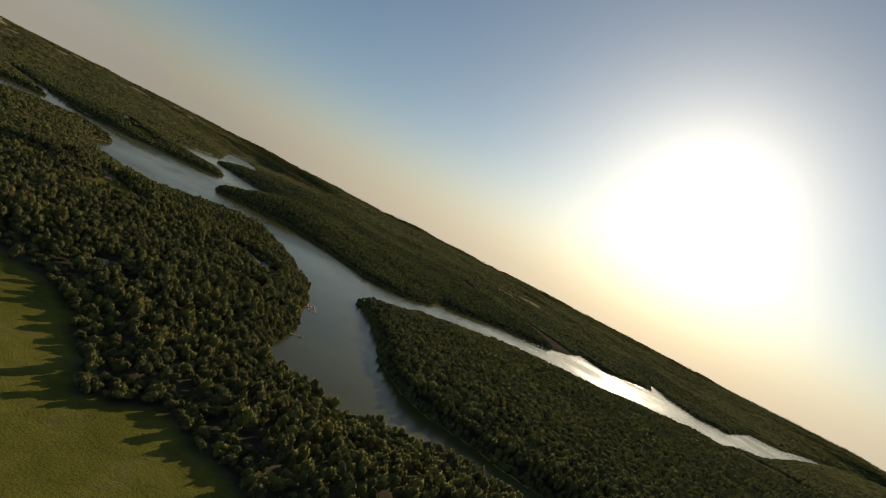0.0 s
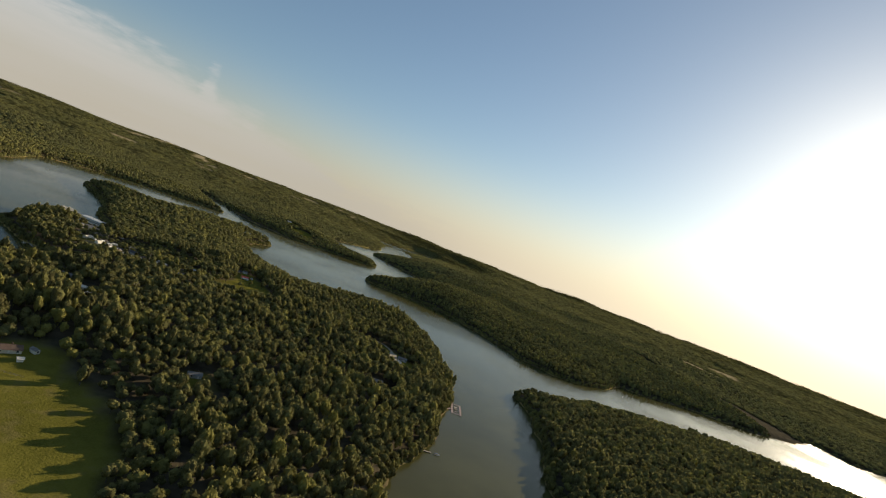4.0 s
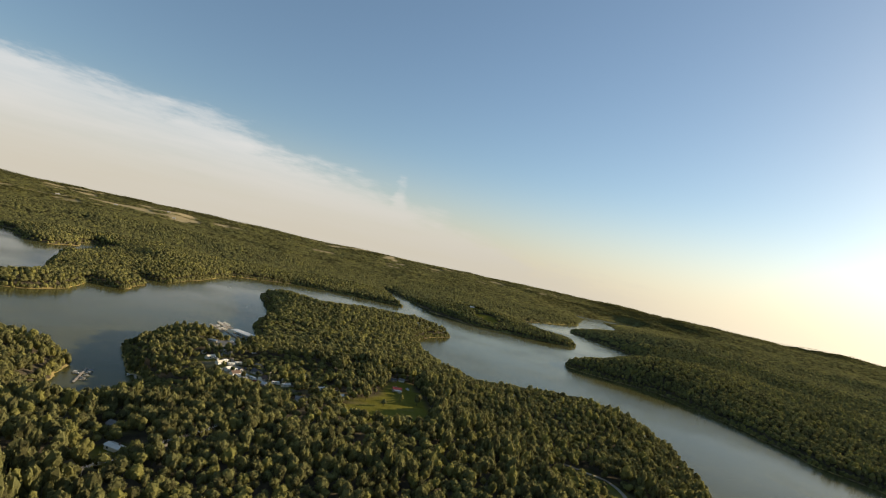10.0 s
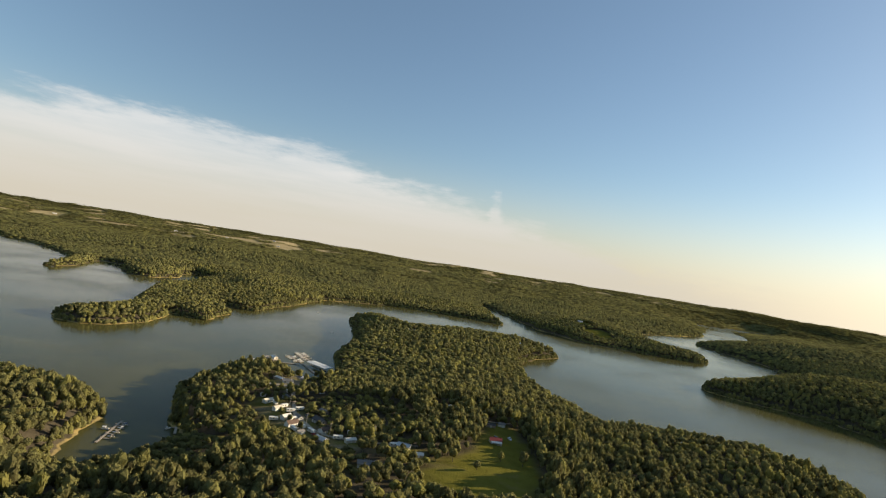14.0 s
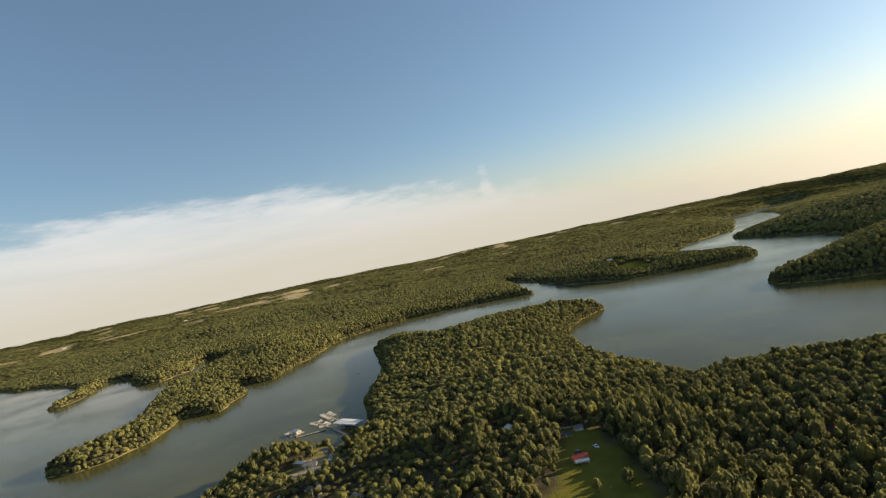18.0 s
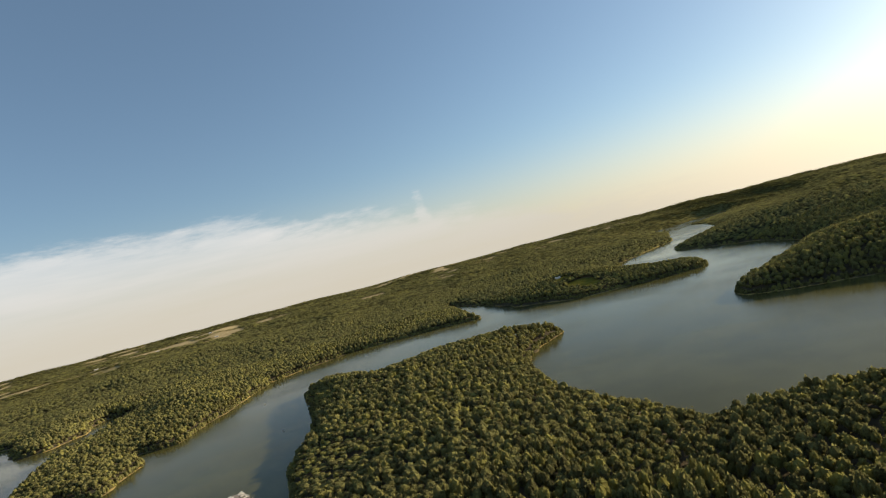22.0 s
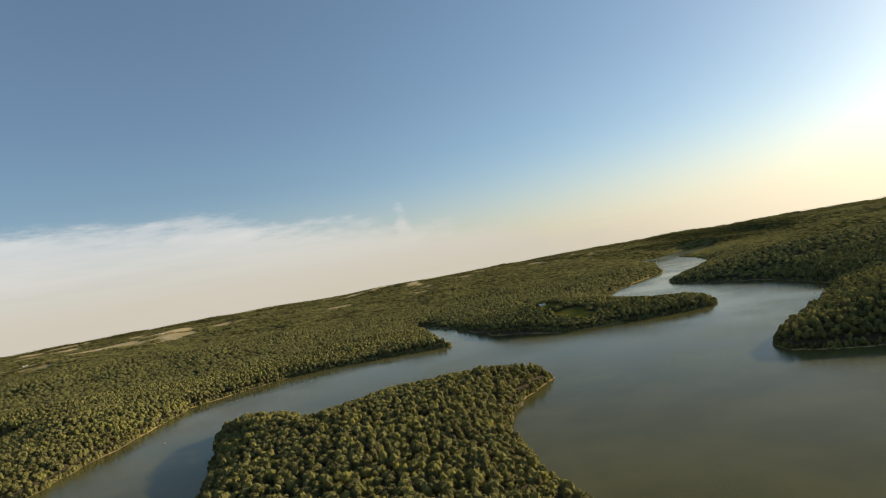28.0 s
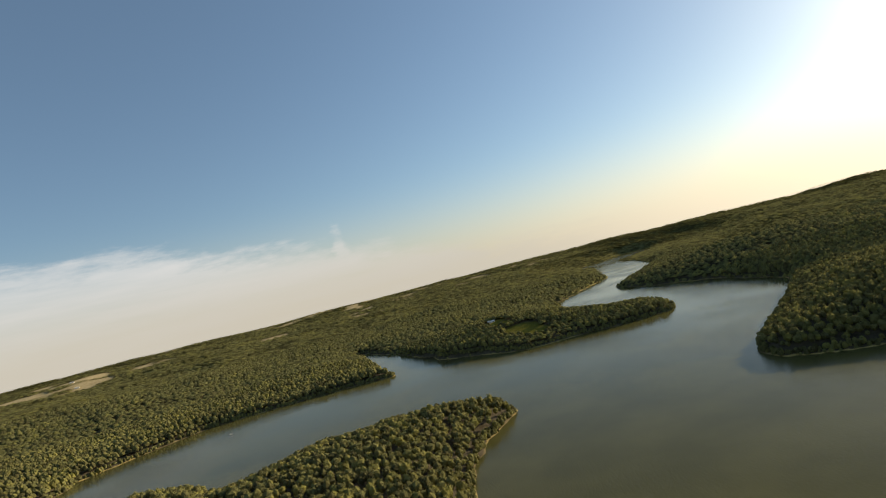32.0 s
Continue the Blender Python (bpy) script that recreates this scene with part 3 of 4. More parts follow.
def plant():
    x, y, z, d = sites(-270, 360, -110, 730, 5.7, near_zone)
    # thinner wood with gaps on the rise south of the cottages
    thin = (x < 130) & (x > -190) & (y < 440) & (RNG.rand(x.size) < 0.17 + 0.40 * np.clip(fractal(x, y, 38, 2), 0, 1))
    x, y, z, d = x[~thin], y[~thin], z[~thin], d[~thin]
    size = RNG.uniform(4.6, 8.6, x.size) * np.where(d < 7, 0.8, 1.0) * np.where(y < 430, 1.18, 1.0)
    tall = size * RNG.uniform(0.9, 1.45, x.size)
    tall *= 1 + 0.28 * fractal(x, y, 55, 2)
    tall *= np.where(RNG.rand(x.size) < 0.12, RNG.uniform(1.15, 1.4, x.size), 1.0)
    # lower growth round the inlet; trees east of the cottages shortened for sunlight
    low = (np.hypot(x + 165, y - 445) < 55) | (np.hypot(x + 64, y - 548) < 54) | (np.hypot(x + 130, y - 700) < 40) | (np.hypot(x - 192, y - 388) < 46) | (np.hypot(x - 200, y - 345) < 26)
    low |= signed(x, y, [(-150, 548), (-128, 556), (-45, 482), (-20, 452), (-30, 432), (-62, 452)]) > 0
    tall = np.where(low, tall * np.where(np.hypot(x + 64, y - 548) < 54, np.where(x < -68, 0.42, 0.72), 0.55), tall)
    # trees east of the pasture made taller to throw shade on it
    tall *= np.where((x > 72) & (x < 115) & (y > 430) & (y < 600), 1.4, 1.0)
    verge = (signed(x, y, MEADOW) > -26) & (x > -130)
    tall *= np.where(verge, 0.72, 1.0)
    lift = np.where(low | verge, 1.0, 4.2)
    # the trees that stand along the clearings and yards are built one by one
    edge = np.max([signed(x, y, c) for c in CLEARINGS] + [r - np.hypot(x - cx, y - cy) for cx, cy, r in YARDS[:-4]], axis=0)
    edge = np.where((x > -160) & (x < 80) & (y > -60) & (y < 700), edge, -1e9)
    lone = np.zeros(x.size, bool)
    lone[np.argsort(-edge)[:280]] = True
    village = lone & (x < 10) & (y > 440)
    size, tall = np.where(village, size * 0.85, size), np.where(village, tall * 0.7, tall)
    LONE.extend(zip(x[lone], y[lone], z[lone], size[lone], tall[lone]))
    x, y, z, size, tall, lift = x[~lone], y[~lone], z[~lone], size[~lone], tall[~lone], lift[~lone]
    woodland("woodland_near", "dense leafy summer wood of mixed green broadleaf trees", NEAR, x, y, z + np.where(inland(x, y) < 6, 0.2, lift) - 0.1 * tall, size, tall)
    x, y, z, d = sites(-560, 760, -260, 1330, 6.6, lambda x, y: mid_zone(x, y) & in_view(x, y, -62, 110, -200))
    size = RNG.uniform(5.6, 9.2, x.size) * np.where(d < 8, 0.75, 1.0)
    tall = size * RNG.uniform(0.8, 1.15, x.size) * (1 + 0.25 * fractal(x, y, 70, 2))
    tall = np.where(np.hypot(x + 120, y - 795) < 65, tall * 0.62, tall)
    woodland("woodland_middle", "broadleaf wood on both banks of the lake", MID, x, y, z + np.where(d < 6, 0.0, 2.8) + np.where((x < 190) & (x > -240), np.clip(d / 6, 0, 6) * np.clip((y - 720) / 260, 0, 1), 0) - 0.1 * tall, size, tall)
    x, y, z, d = sites(-560, 760, -260, 1640, 3.2, lambda x, y: in_view(x, y, -62, 110, -200) & (np.abs(inland(x, y) - 2.2) < 2.6) & (value_noise(x, y, 16) > -0.7))
    size = RNG.uniform(2.8, 5.2, x.size)
    woodland("shoreline_shrubs", "low leafy shrubs along the sandy shore", DOMES, x, y, z - 0.6, size, size * RNG.uniform(0.9, 1.4, x.size))
    # single round crowns on the banks across the lake
    x, y, z, d = sites(-1300, 1300, -300, 2050, 7.5, lambda x, y: ~mid_zone(x, y) & ~near_zone(x, y) & in_view(x, y, -60, 100, -100) & outer_zone(x, y))
    size = RNG.uniform(7.0, 11.5, x.size) * np.where(d < 10, 0.8, 1.0)
    tall = RNG.uniform(6.0, 9.5, x.size) * (1 + 0.3 * fractal(x, y, 90, 2)) * np.where(d < 6, 0.75, 1.0) * np.where(np.hypot(x - 328, y - 1500) < 70, 0.55, 1.0)
    woodland("woodland_opposite", "leafy wood on the banks across the lake", DOMES, x, y, z + np.where(d < 7, 0.0, 3.2) - 0.5, size, tall)
    x, y, z, d = sites(-2300, 2700, -300, 3150, 12.0, lambda x, y: ~mid_zone(x, y) & ~near_zone(x, y) & ~outer_zone(x, y) & far_zone(x, y) & in_view(x, y, -58, 105, -100))
    size = RNG.uniform(14.0, 20.0, x.size)
    brink = d < 12
    size = np.where(brink, size * 0.7, size)
    tall = RNG.uniform(5.0, 8.0, x.size) * (1 + 0.3 * fractal(x, y, 120, 2))
    woodland("woodland_far", "wooded hills beyond the lake", CAPS, x, y, z + np.where(brink, 0.0, 3.0) - 0.5, size, tall, True)
    x, y, z, d = sites(-3600, RIM, -900, RIM, 22, lambda x, y: ~far_zone(x, y) & in_view(x, y, -56, 104, 0) & (np.hypot(x, y - 200) < RIM - 25))
    size = RNG.uniform(26, 38, x.size)
    tall = RNG.uniform(3.0, 5.4, x.size) * (1 + 0.3 * fractal(x, y, 200, 2))
    tall *= np.clip((RIM + 150 - np.hypot(x, y - 200)) / 900, 0.25, 1)
    tall = np.where((np.hypot(x - 1620, y - 3200) < 380) | (np.hypot(x - 1920, y - 3580) < 330), 2.5, tall)
    woodland("woodland_distant", "distant rolling woods reaching the horizon", CAPS, x, y, z + np.where(d < 25, 0.5, 3.0) - 0.8, size, tall, True)


plant()

# ---------------------------------------------------------------- things: helpers
WHITE = plain("white_paint", (0.74, 0.69, 0.58), (0.85, 0.80, 0.69), 0.6, 1.5)
CREAM = plain("cream_siding", (0.60, 0.52, 0.38), (0.74, 0.66, 0.50), 0.7, 1.5)
TAN = plain("tan_siding", (0.32, 0.25, 0.17), (0.45, 0.36, 0.25), 0.75, 1.5)
GREY_WALL = plain("grey_siding", (0.36, 0.34, 0.30), (0.48, 0.45, 0.40), 0.75, 1.5)
GREY_ROOF = plain("grey_shingles", (0.15, 0.138, 0.12), (0.26, 0.24, 0.21), 0.85, 2.0)
DARK_ROOF = plain("dark_shingles", (0.05, 0.048, 0.045), (0.11, 0.10, 0.095), 0.85, 2.0)
BROWN_ROOF = plain("brown_shingles", (0.09, 0.055, 0.035), (0.17, 0.105, 0.07), 0.85, 2.0)
RED_ROOF = plain("red_metal_roof", (0.22, 0.035, 0.025), (0.34, 0.06, 0.04), 0.5, 1.0)
BLUE_ROOF = plain("pale_blue_metal_roof", (0.44, 0.45, 0.45), (0.58, 0.59, 0.58), 0.6, 1.0)
PALE_ROOF = plain("pale_metal_roof", (0.64, 0.59, 0.50), (0.77, 0.71, 0.61), 0.45, 1.0)
WOOD = plain("weathered_wood", (0.26, 0.21, 0.15), (0.44, 0.37, 0.28), 0.85, 2.0)
PINK_WOOD = plain("faded_red_wood", (0.36, 0.24, 0.20), (0.50, 0.36, 0.31), 0.85, 2.0)
METAL = plain("galvanised_metal", (0.40, 0.41, 0.42), (0.58, 0.59, 0.60), 0.4, 2.0, 0.8)
RUBBER = plain("black_rubber", (0.015, 0.015, 0.015), (0.035, 0.035, 0.035), 0.8, 4.0)
GRAVEL = plain("gravel", (0.30, 0.24, 0.16), (0.46, 0.38, 0.27), 0.95, 0.8)
ASPHALT = plain("asphalt", (0.045, 0.045, 0.045), (0.085, 0.083, 0.08), 0.9, 0.8)
BOAT_WHITE = plain("white_gelcoat", (0.70, 0.66, 0.58), (0.84, 0.80, 0.72), 0.3, 1.0)
BOAT_BLUE = plain("blue_canvas", (0.04, 0.07, 0.16), (0.07, 0.11, 0.24), 0.7, 2.0)
BOAT_TAN = plain("tan_canvas", (0.34, 0.27, 0.18), (0.46, 0.38, 0.27), 0.7, 2.0)
CAR_WHITE = plain("white_car_paint", (0.70, 0.70, 0.70), (0.80, 0.80, 0.80), 0.3, 0.5)
CAR_DARK = plain("dark_car_paint", (0.03, 0.035, 0.045), (0.06, 0.065, 0.08), 0.3, 0.5)
CAR_RED = plain("red_car_paint", (0.25, 0.02, 0.02), (0.32, 0.03, 0.03), 0.3, 0.5)


def glass_material():
    mat, n, shader = material("window_glass")
    grime = n.noise(n.add("ShaderNodeTexCoord").outputs["Object"], 3.0).outputs[0]
    put(n, shader, Base_Color=n.mix(grime, (0.02, 0.025, 0.03), (0.05, 0.055, 0.06)), Roughness=n.ramp(grime, 0.3, 0.7, 0.03, 0.12), IOR=1.5)
    return mat


GLASS = glass_material()


def part(name, bm, mat, parent, label=""):
    me = bpy.data.meshes.new(name)
    bm.to_mesh(me)
    bm.free()
    me.materials.append(mat)
    ob = new(name, me)
    ob.parent = parent
    if label:
        ob["label"] = label
    return ob


def part_at(name, me, parent, at=(0, 0, 0), turn=0.0, label=""):
    """A part that shares its mesh with others."""
    ob = new(name, me)
    ob.parent, ob.location, ob.rotation_euler = parent, at, (0, 0, turn)
    if label:
        ob["label"] = label
    return ob


def thing(name, x, y, z, turn, label, category, group=""):
    ob = new(name)
    ob.empty_display_size = 0.5
    ob.location, ob.rotation_euler = (x, y, z), (0, 0, radians(turn))
    return tagged(ob, label, category, group)


def add_box(bm, size, centre, bevel=0.0, turn=0.0):
    m = Matrix.Translation(centre) @ Matrix.Rotation(turn, 4, "Z") @ Matrix.Diagonal((*size, 1))
    made = bmesh.ops.create_cube(bm, size=1.0, matrix=m)
    if bevel:
        edges = list({e for v in made["verts"] for e in v.link_edges})
        bmesh.ops.bevel(bm, geom=edges, offset=bevel, segments=1, affect="EDGES")
    return bm


def box(size, centre=(0, 0, 0), bevel=0.0):
    return add_box(bmesh.new(), size, centre, bevel)


def rod(r0, r1, a, b, sides=8):
    bm = bmesh.new()
    a, b = Vector(a), Vector(b)
    m = Matrix.Translation((a + b) / 2) @ (b - a).to_track_quat("Z", "Y").to_matrix().to_4x4()
    bmesh.ops.create_cone(bm, cap_ends=True, segments=sides, radius1=r0, radius2=r1, depth=(b - a).length, matrix=m)
    return bm


def mesh_of(name, bm, mat):
    me = bpy.data.meshes.new(name)
    bm.to_mesh(me)
    bm.free()
    me.materials.append(mat)
    return me


def level(x, y):
    return float(height(np.array([float(x)]), np.array([float(y)]))[0])


# ---------------------------------------------------------------- houses
WINDOW_FRAME = mesh_of("window_frame", add_box(add_box(add_box(add_box(bmesh.new(), (1.3, 0.10, 0.10), (0, 0, 0.6)), (1.3, 0.10, 0.10), (0, 0, -0.6)),
                                               (0.10, 0.10, 1.1), (0.6, 0, 0)), (0.10, 0.10, 1.1), (-0.6, 0, 0)), WHITE)
WINDOW_PANE = mesh_of("pane", box((1.1, 0.04, 1.1)), GLASS)
DOOR_LEAF = mesh_of("door", box((0.95, 0.08, 2.05), (0, 0, 1.02), 0.02), WHITE)
DOOR_KNOB = mesh_of("handle", rod(0.04, 0.04, (0.35, -0.12, 1.0), (0.35, 0.0, 1.0), 6), METAL)


def house(x, y, turn, long, wide, wall, rise, siding, roofing, label, chimney=False, porch=None, name="house", category="house"):
    """A gabled house with its ridge along local x, on a base that runs into the slope."""
    long, wide, wall, rise = (long * 0.74, wide * 0.74, wall * 0.86, rise * 0.8) if long < 30 else (long, wide, wall, rise)
    z = min(level(x + dx, y + dy) for dx in (-long / 3, long / 3) for dy in (-wide / 3, wide / 3))
    ob = thing(name, x, y, z, turn, label, category, "")
    a, b, h = long / 2, wide / 2, wall
    bm = bmesh.new()
    rows = []
    for sx in (-a, a):
        rows.append([bm.verts.new(p) for p in ((sx, -b, -1.0), (sx, b, -1.0), (sx, b, h), (sx, 0, h + rise), (sx, -b, h))])
    p, q = rows
    bm.faces.new(p[::-1])
    bm.faces.new(q)
    for k in range(5):
        bm.faces.new((p[k], p[(k + 1) % 5], q[(k + 1) % 5], q[k]))
    bmesh.ops.recalc_face_normals(bm, faces=bm.faces)
    part("wall", bm, siding, ob)
    over, thick = 0.45, 0.14
    slope = math.atan2(rise, b)
    reach = (b + over) / math.cos(slope)
    for side in (-1, 1):
        bm = bmesh.new()
        m = Matrix.Translation((0, 0, h + rise + thick * 0.6)) @ Matrix.Rotation(-slope * side, 4, "X") @ Matrix.Translation((0, side * reach / 2, 0)) @ Matrix.Diagonal((long + 2 * over, reach, thick, 1))
        bmesh.ops.create_cube(bm, size=1.0, matrix=m)
        part("roof", bm, roofing, ob)
    part("ridge_cap", box((long + 2 * over, 0.3, 0.12), (0, 0, h + rise + thick * 1.3)), roofing, ob)
    count = max(1, int(long // 4))
    for side in (-1, 1):
        for k in range(count):
            wx = -a + long * (k + 0.5) / count
            if side < 0 and k == count // 2:
                door = part_at("door", DOOR_LEAF, ob, (wx, -b - 0.03, 0.1), 0.0)
                part_at("handle", DOOR_KNOB, door)
                continue
            if h > 1.9:
                frame_ob = part_at("window", WINDOW_FRAME, ob, (wx, side * (b + 0.03), h * 0.58))
                part_at("pane", WINDOW_PANE, frame_ob)
    if h > 1.9:
        frame_ob = part_at("window", WINDOW_FRAME, ob, (a + 0.03, 0, h * 0.6), math.pi / 2)
        part_at("pane", WINDOW_PANE, frame_ob)
    if chimney:
        part("chimney", box((0.7, 0.7, 1.7), (a * 0.4, b * 0.25, h + rise + 0.2), 0.04), BROWN_ROOF, ob, "brick chimney")
    if porch:
        bm = bmesh.new()
        m = Matrix.Translation((0, -b - 1.35, h - 0.15)) @ Matrix.Rotation(0.16, 4, "X") @ Matrix.Diagonal((long * 0.92, 2.9, 0.1, 1))
        bmesh.ops.create_cube(bm, size=1.0, matrix=m)
        part("porch_roof", bm, porch, ob, "pale metal porch roof")
        part("porch_floor", box((long * 0.9, 2.5, 0.6), (0, -b - 1.25, -0.1)), WOOD, ob)
        for k in range(4):
            part("post", box((0.14, 0.14, h - 0.4), ((k / 3 - 0.5) * long * 0.86, -b - 2.4, (h - 0.4) / 2)), WHITE, ob)
    return ob


HOUSES = [
    (-132, 572, 62, 15, 6, 2.9, 1.1, WHITE, CREAM, "long white mobile home with a cream metal roof"),
    (-142, 583, -42, 5, 4, 2.2, 0.9, WHITE, PALE_ROOF, "small white shed with a pale metal roof"),
    (-119, 555, 58, 8, 5.5, 2.9, 1.2, WHITE, CREAM, "small white cottage with a cream roof"),
    (-122, 583, -40, 10, 6, 2.6, 1.4, GREY_WALL, GREY_ROOF, "grey cottage with a grey shingle roof"),
    (-139, 631, 12, 12, 8, 2.7, 2.0, WHITE, GREY_ROOF, "white house with a grey roof beside the gravel road"),
    (-121, 621, 15, 9, 7, 2.6, 1.9, CREAM, BROWN_ROOF, "cream cottage with a brown roof beside the gravel road"),
    (-151, 641, -20, 14, 5, 2.4, 1.0, TAN, PALE_ROOF, "long tan mobile home under trees near the marina"),
    (-106, 539, 64, 10, 6, 3.0, 1.4, WHITE, PALE_ROOF, "white cottage with a pale metal roof"),
    (-97, 526, 55, 12, 7, 3.0, 2.0, WHITE, BROWN_ROOF, "white house with a brown shingle roof"),
    (-97, 541, -40, 8, 6, 2.5, 1.5, GREY_WALL, GREY_ROOF, "small grey cottage between other cottages"),
    (-85, 508, 60, 7, 5, 2.8, 1.0, WHITE, GREY_ROOF, "small white cabin with a grey roof"),
    (-81, 538, -35, 13, 8, 2.6, 2.2, GREY_WALL, DARK_ROOF, "grey house with a dark shingle roof"),
    (-84, 559, -35, 9, 7, 2.5, 1.8, TAN, GREY_ROOF, "tan cottage with a grey roof in the shade of trees"),
    (-71, 517, 60, 10, 7, 3.0, 1.9, WHITE, BROWN_ROOF, "white-gabled cottage with a tan-brown roof"),
    (-67, 496, -30, 11, 7, 2.6, 1.6, GREY_WALL, BLUE_ROOF, "grey cottage with a blue-grey metal roof"),
    (-49, 500, 40, 9, 5, 2.8, 1.0, CREAM, PALE_ROOF, "cream mobile home beside the lane"),
    (-14, 500, -14, 11, 7, 2.6, 1.6, GREY_WALL, BLUE_ROOF, "grey house with a light blue metal roof"),
    (-30, 461, 14, 14, 8, 2.6, 1.8, WHITE, GREY_ROOF, "white house with a grey shingle roof under trees"),
    (-3, 488, 10, 7, 5, 2.4, 1.1, TAN, PALE_ROOF, "tan shed with a pale roof beside the pasture"),
    (52, 591, 8, 7, 5, 2.5, 1.2, WHITE, GREY_ROOF, "small white house at the wood's edge"),
    (43, 583, 8, 10, 6, 2.3, 1.1, TAN, DARK_ROOF, "low dark-roofed shed beside a small white house"),
    (8, 608, 75, 9, 6, 2.6, 1.3, WHITE, PALE_ROOF, "pale metal-roofed building in a gap in the wood"),
    (-104, 326, -24, 12, 7, 2.6, 1.1, WHITE, PALE_ROOF, "white house with a shining metal roof"),
    (-119, 360, -20, 12, 8, 2.6, 1.8, GREY_WALL, GREY_ROOF, "grey house half hidden by trees"),
    (-110, 185, 20, 4.0, 3, 2.2, 0.8, WHITE, PALE_ROOF, "little white garden shed on the lawn"),
    (-106, 197, -40, 6, 4, 2.4, 1.0, WHITE, GREY_ROOF, "small white outbuilding beside a long house"),
    (217, 384, -24, 14, 9, 2.7, 2.0, GREY_WALL, GREY_ROOF, "grey house at the end of a curved drive"),
    (203, 364, -20, 10, 7, 2.6, 1.7, WHITE, PALE_ROOF, "white house with a pale roof above the lake"),
    (148, 281, -16, 12, 8, 2.6, 1.9, GREY_WALL, GREY_ROOF, "grey house in a small gap in the wood"),
    (-17, 207, 5, 12, 7, 2.5, 1.5, GREY_WALL, GREY_ROOF, "low grey house in a gap in the wood"),
    (40, 236, -10, 8, 6, 2.4, 1.3, TAN, GREY_ROOF, "small tan cabin among trees"),
    (0, 172, 20, 8, 5, 2.4, 1.0, WHITE, PALE_ROOF, "pale-roofed cabin deep among trees"),
    (306, 1696, -10, 18, 10, 3.0, 2.2, WHITE, PALE_ROOF, "large white house on the far wooded bank"),
]
for row in HOUSES:
    house(*row, chimney=row[3] >= 12)
house(46, 543, 8, 11, 8, 2.7, 2.0, WHITE, RED_ROOF, "house with a red metal roof and white porch beside the pasture", porch=PALE_ROOF)
house(-120, 193, 20, 22, 9, 2.8, 2.2, CREAM, BROWN_ROOF, "long cream house with a brown roof at the meadow's edge", chimney=True)
BARNS = [(-1790, 3190, 0.55), (-1660, 3560, 0.4), (-2330, 2930, 0.7), (-1440, 3800, 0.3), (-1310, 3560, 0.3)]
for bx, by, turn in BARNS:
    house(bx, by, 57 * turn, 26, 11, 5, 3, WHITE, PALE_ROOF, "white farm building beside a distant field", name="barn", category="barn")

# ---------------------------------------------------------------- lanes


def lane(name, points, width, mat, label):
    """A strip of road laid on the ground."""
    pts = [Vector(p) for p in points]
    fine = []
    for k in range(len(pts) - 1):
        p0, p1, p2, p3 = (pts[max(0, min(len(pts) - 1, k + j))] for j in (-1, 0, 1, 2))
        for s in np.linspace(0, 1, 9)[:-1]:
            fine.append(0.5 * (2 * p1 + (p2 - p0) * s + (2 * p0 - 5 * p1 + 4 * p2 - p3) * s**2 + (3 * p1 - p0 - 3 * p2 + p3) * s**3))
    fine.append(pts[-1])
    bm = bmesh.new()
    last = None
    for k, p in enumerate(fine):
        ahead = (fine[min(k + 1, len(fine) - 1)] - fine[max(k - 1, 0)]).normalized()
        side = Vector((-ahead.y, ahead.x)) * width / 2 * (1 + 0.12 * noise.noise((p.x * 0.2, p.y * 0.2, 0)))
        row = []
        for s in (-1, -0.4, 0.4, 1):
            at = p + side * s
            top = 0.5 - 0.25 * abs(s)
            row.append(bm.verts.new((at.x, at.y, max(level(at.x, at.y), level(p.x, p.y)) + top)))
        if last:
            for j in range(3):
                bm.faces.new((last[j], last[j + 1], row[j + 1], row[j]))
        last = row
    bmesh.ops.recalc_face_normals(bm, faces=bm.faces)
    me = mesh_of(name, bm, mat)
    return tagged(new(name, me), label, "road", kind="structure")


lane("road_village", [(-136, 672), (-128, 640), (-124, 605), (-113, 575), (-103, 550), (-89, 532), (-76, 516), (-58, 506), (-30, 504), (-6, 508)], 3.2, GRAVEL, "pale gravel lane between cottages")
lane("road_marina", [(-158, 622), (-142, 618), (-124, 620), (-108, 628)], 5.0, GRAVEL, "gravel road above the marina")
lane("road_parking", [(-146, 690), (-138, 676), (-130, 662)], 13.0, ASPHALT, "small asphalt car park behind the marina")
lane("road_drive", [(178, 446), (196, 437), (208, 430), (212, 412), (207, 392), (194, 369), (186, 352)], 3.6, GRAVEL, "curved pale drive through the wood")
lane("road_yard", [(190, 352), (203, 378), (211, 400)], 9.0, GRAVEL, "pale gravel yard beside a grey house")
lane("road_track", [(-112, 304), (-99, 312), (-92, 326), (-82, 345)], 3.0, GRAVEL, "dirt track beside a white house")
lane("road_pasture", [(30, 604), (40, 598), (52, 600), (60, 606)], 3.0, GRAVEL, "short gravel drive at the wood's edge")

# ---------------------------------------------------------------- vehicles and poles
WHEEL = mesh_of("wheel", rod(0.34, 0.34, (0, -0.12, 0), (0, 0.12, 0), 14), RUBBER)
RIM_DISC = mesh_of("rim", rod(0.19, 0.19, (0, -0.135, 0), (0, 0.135, 0), 10), METAL)


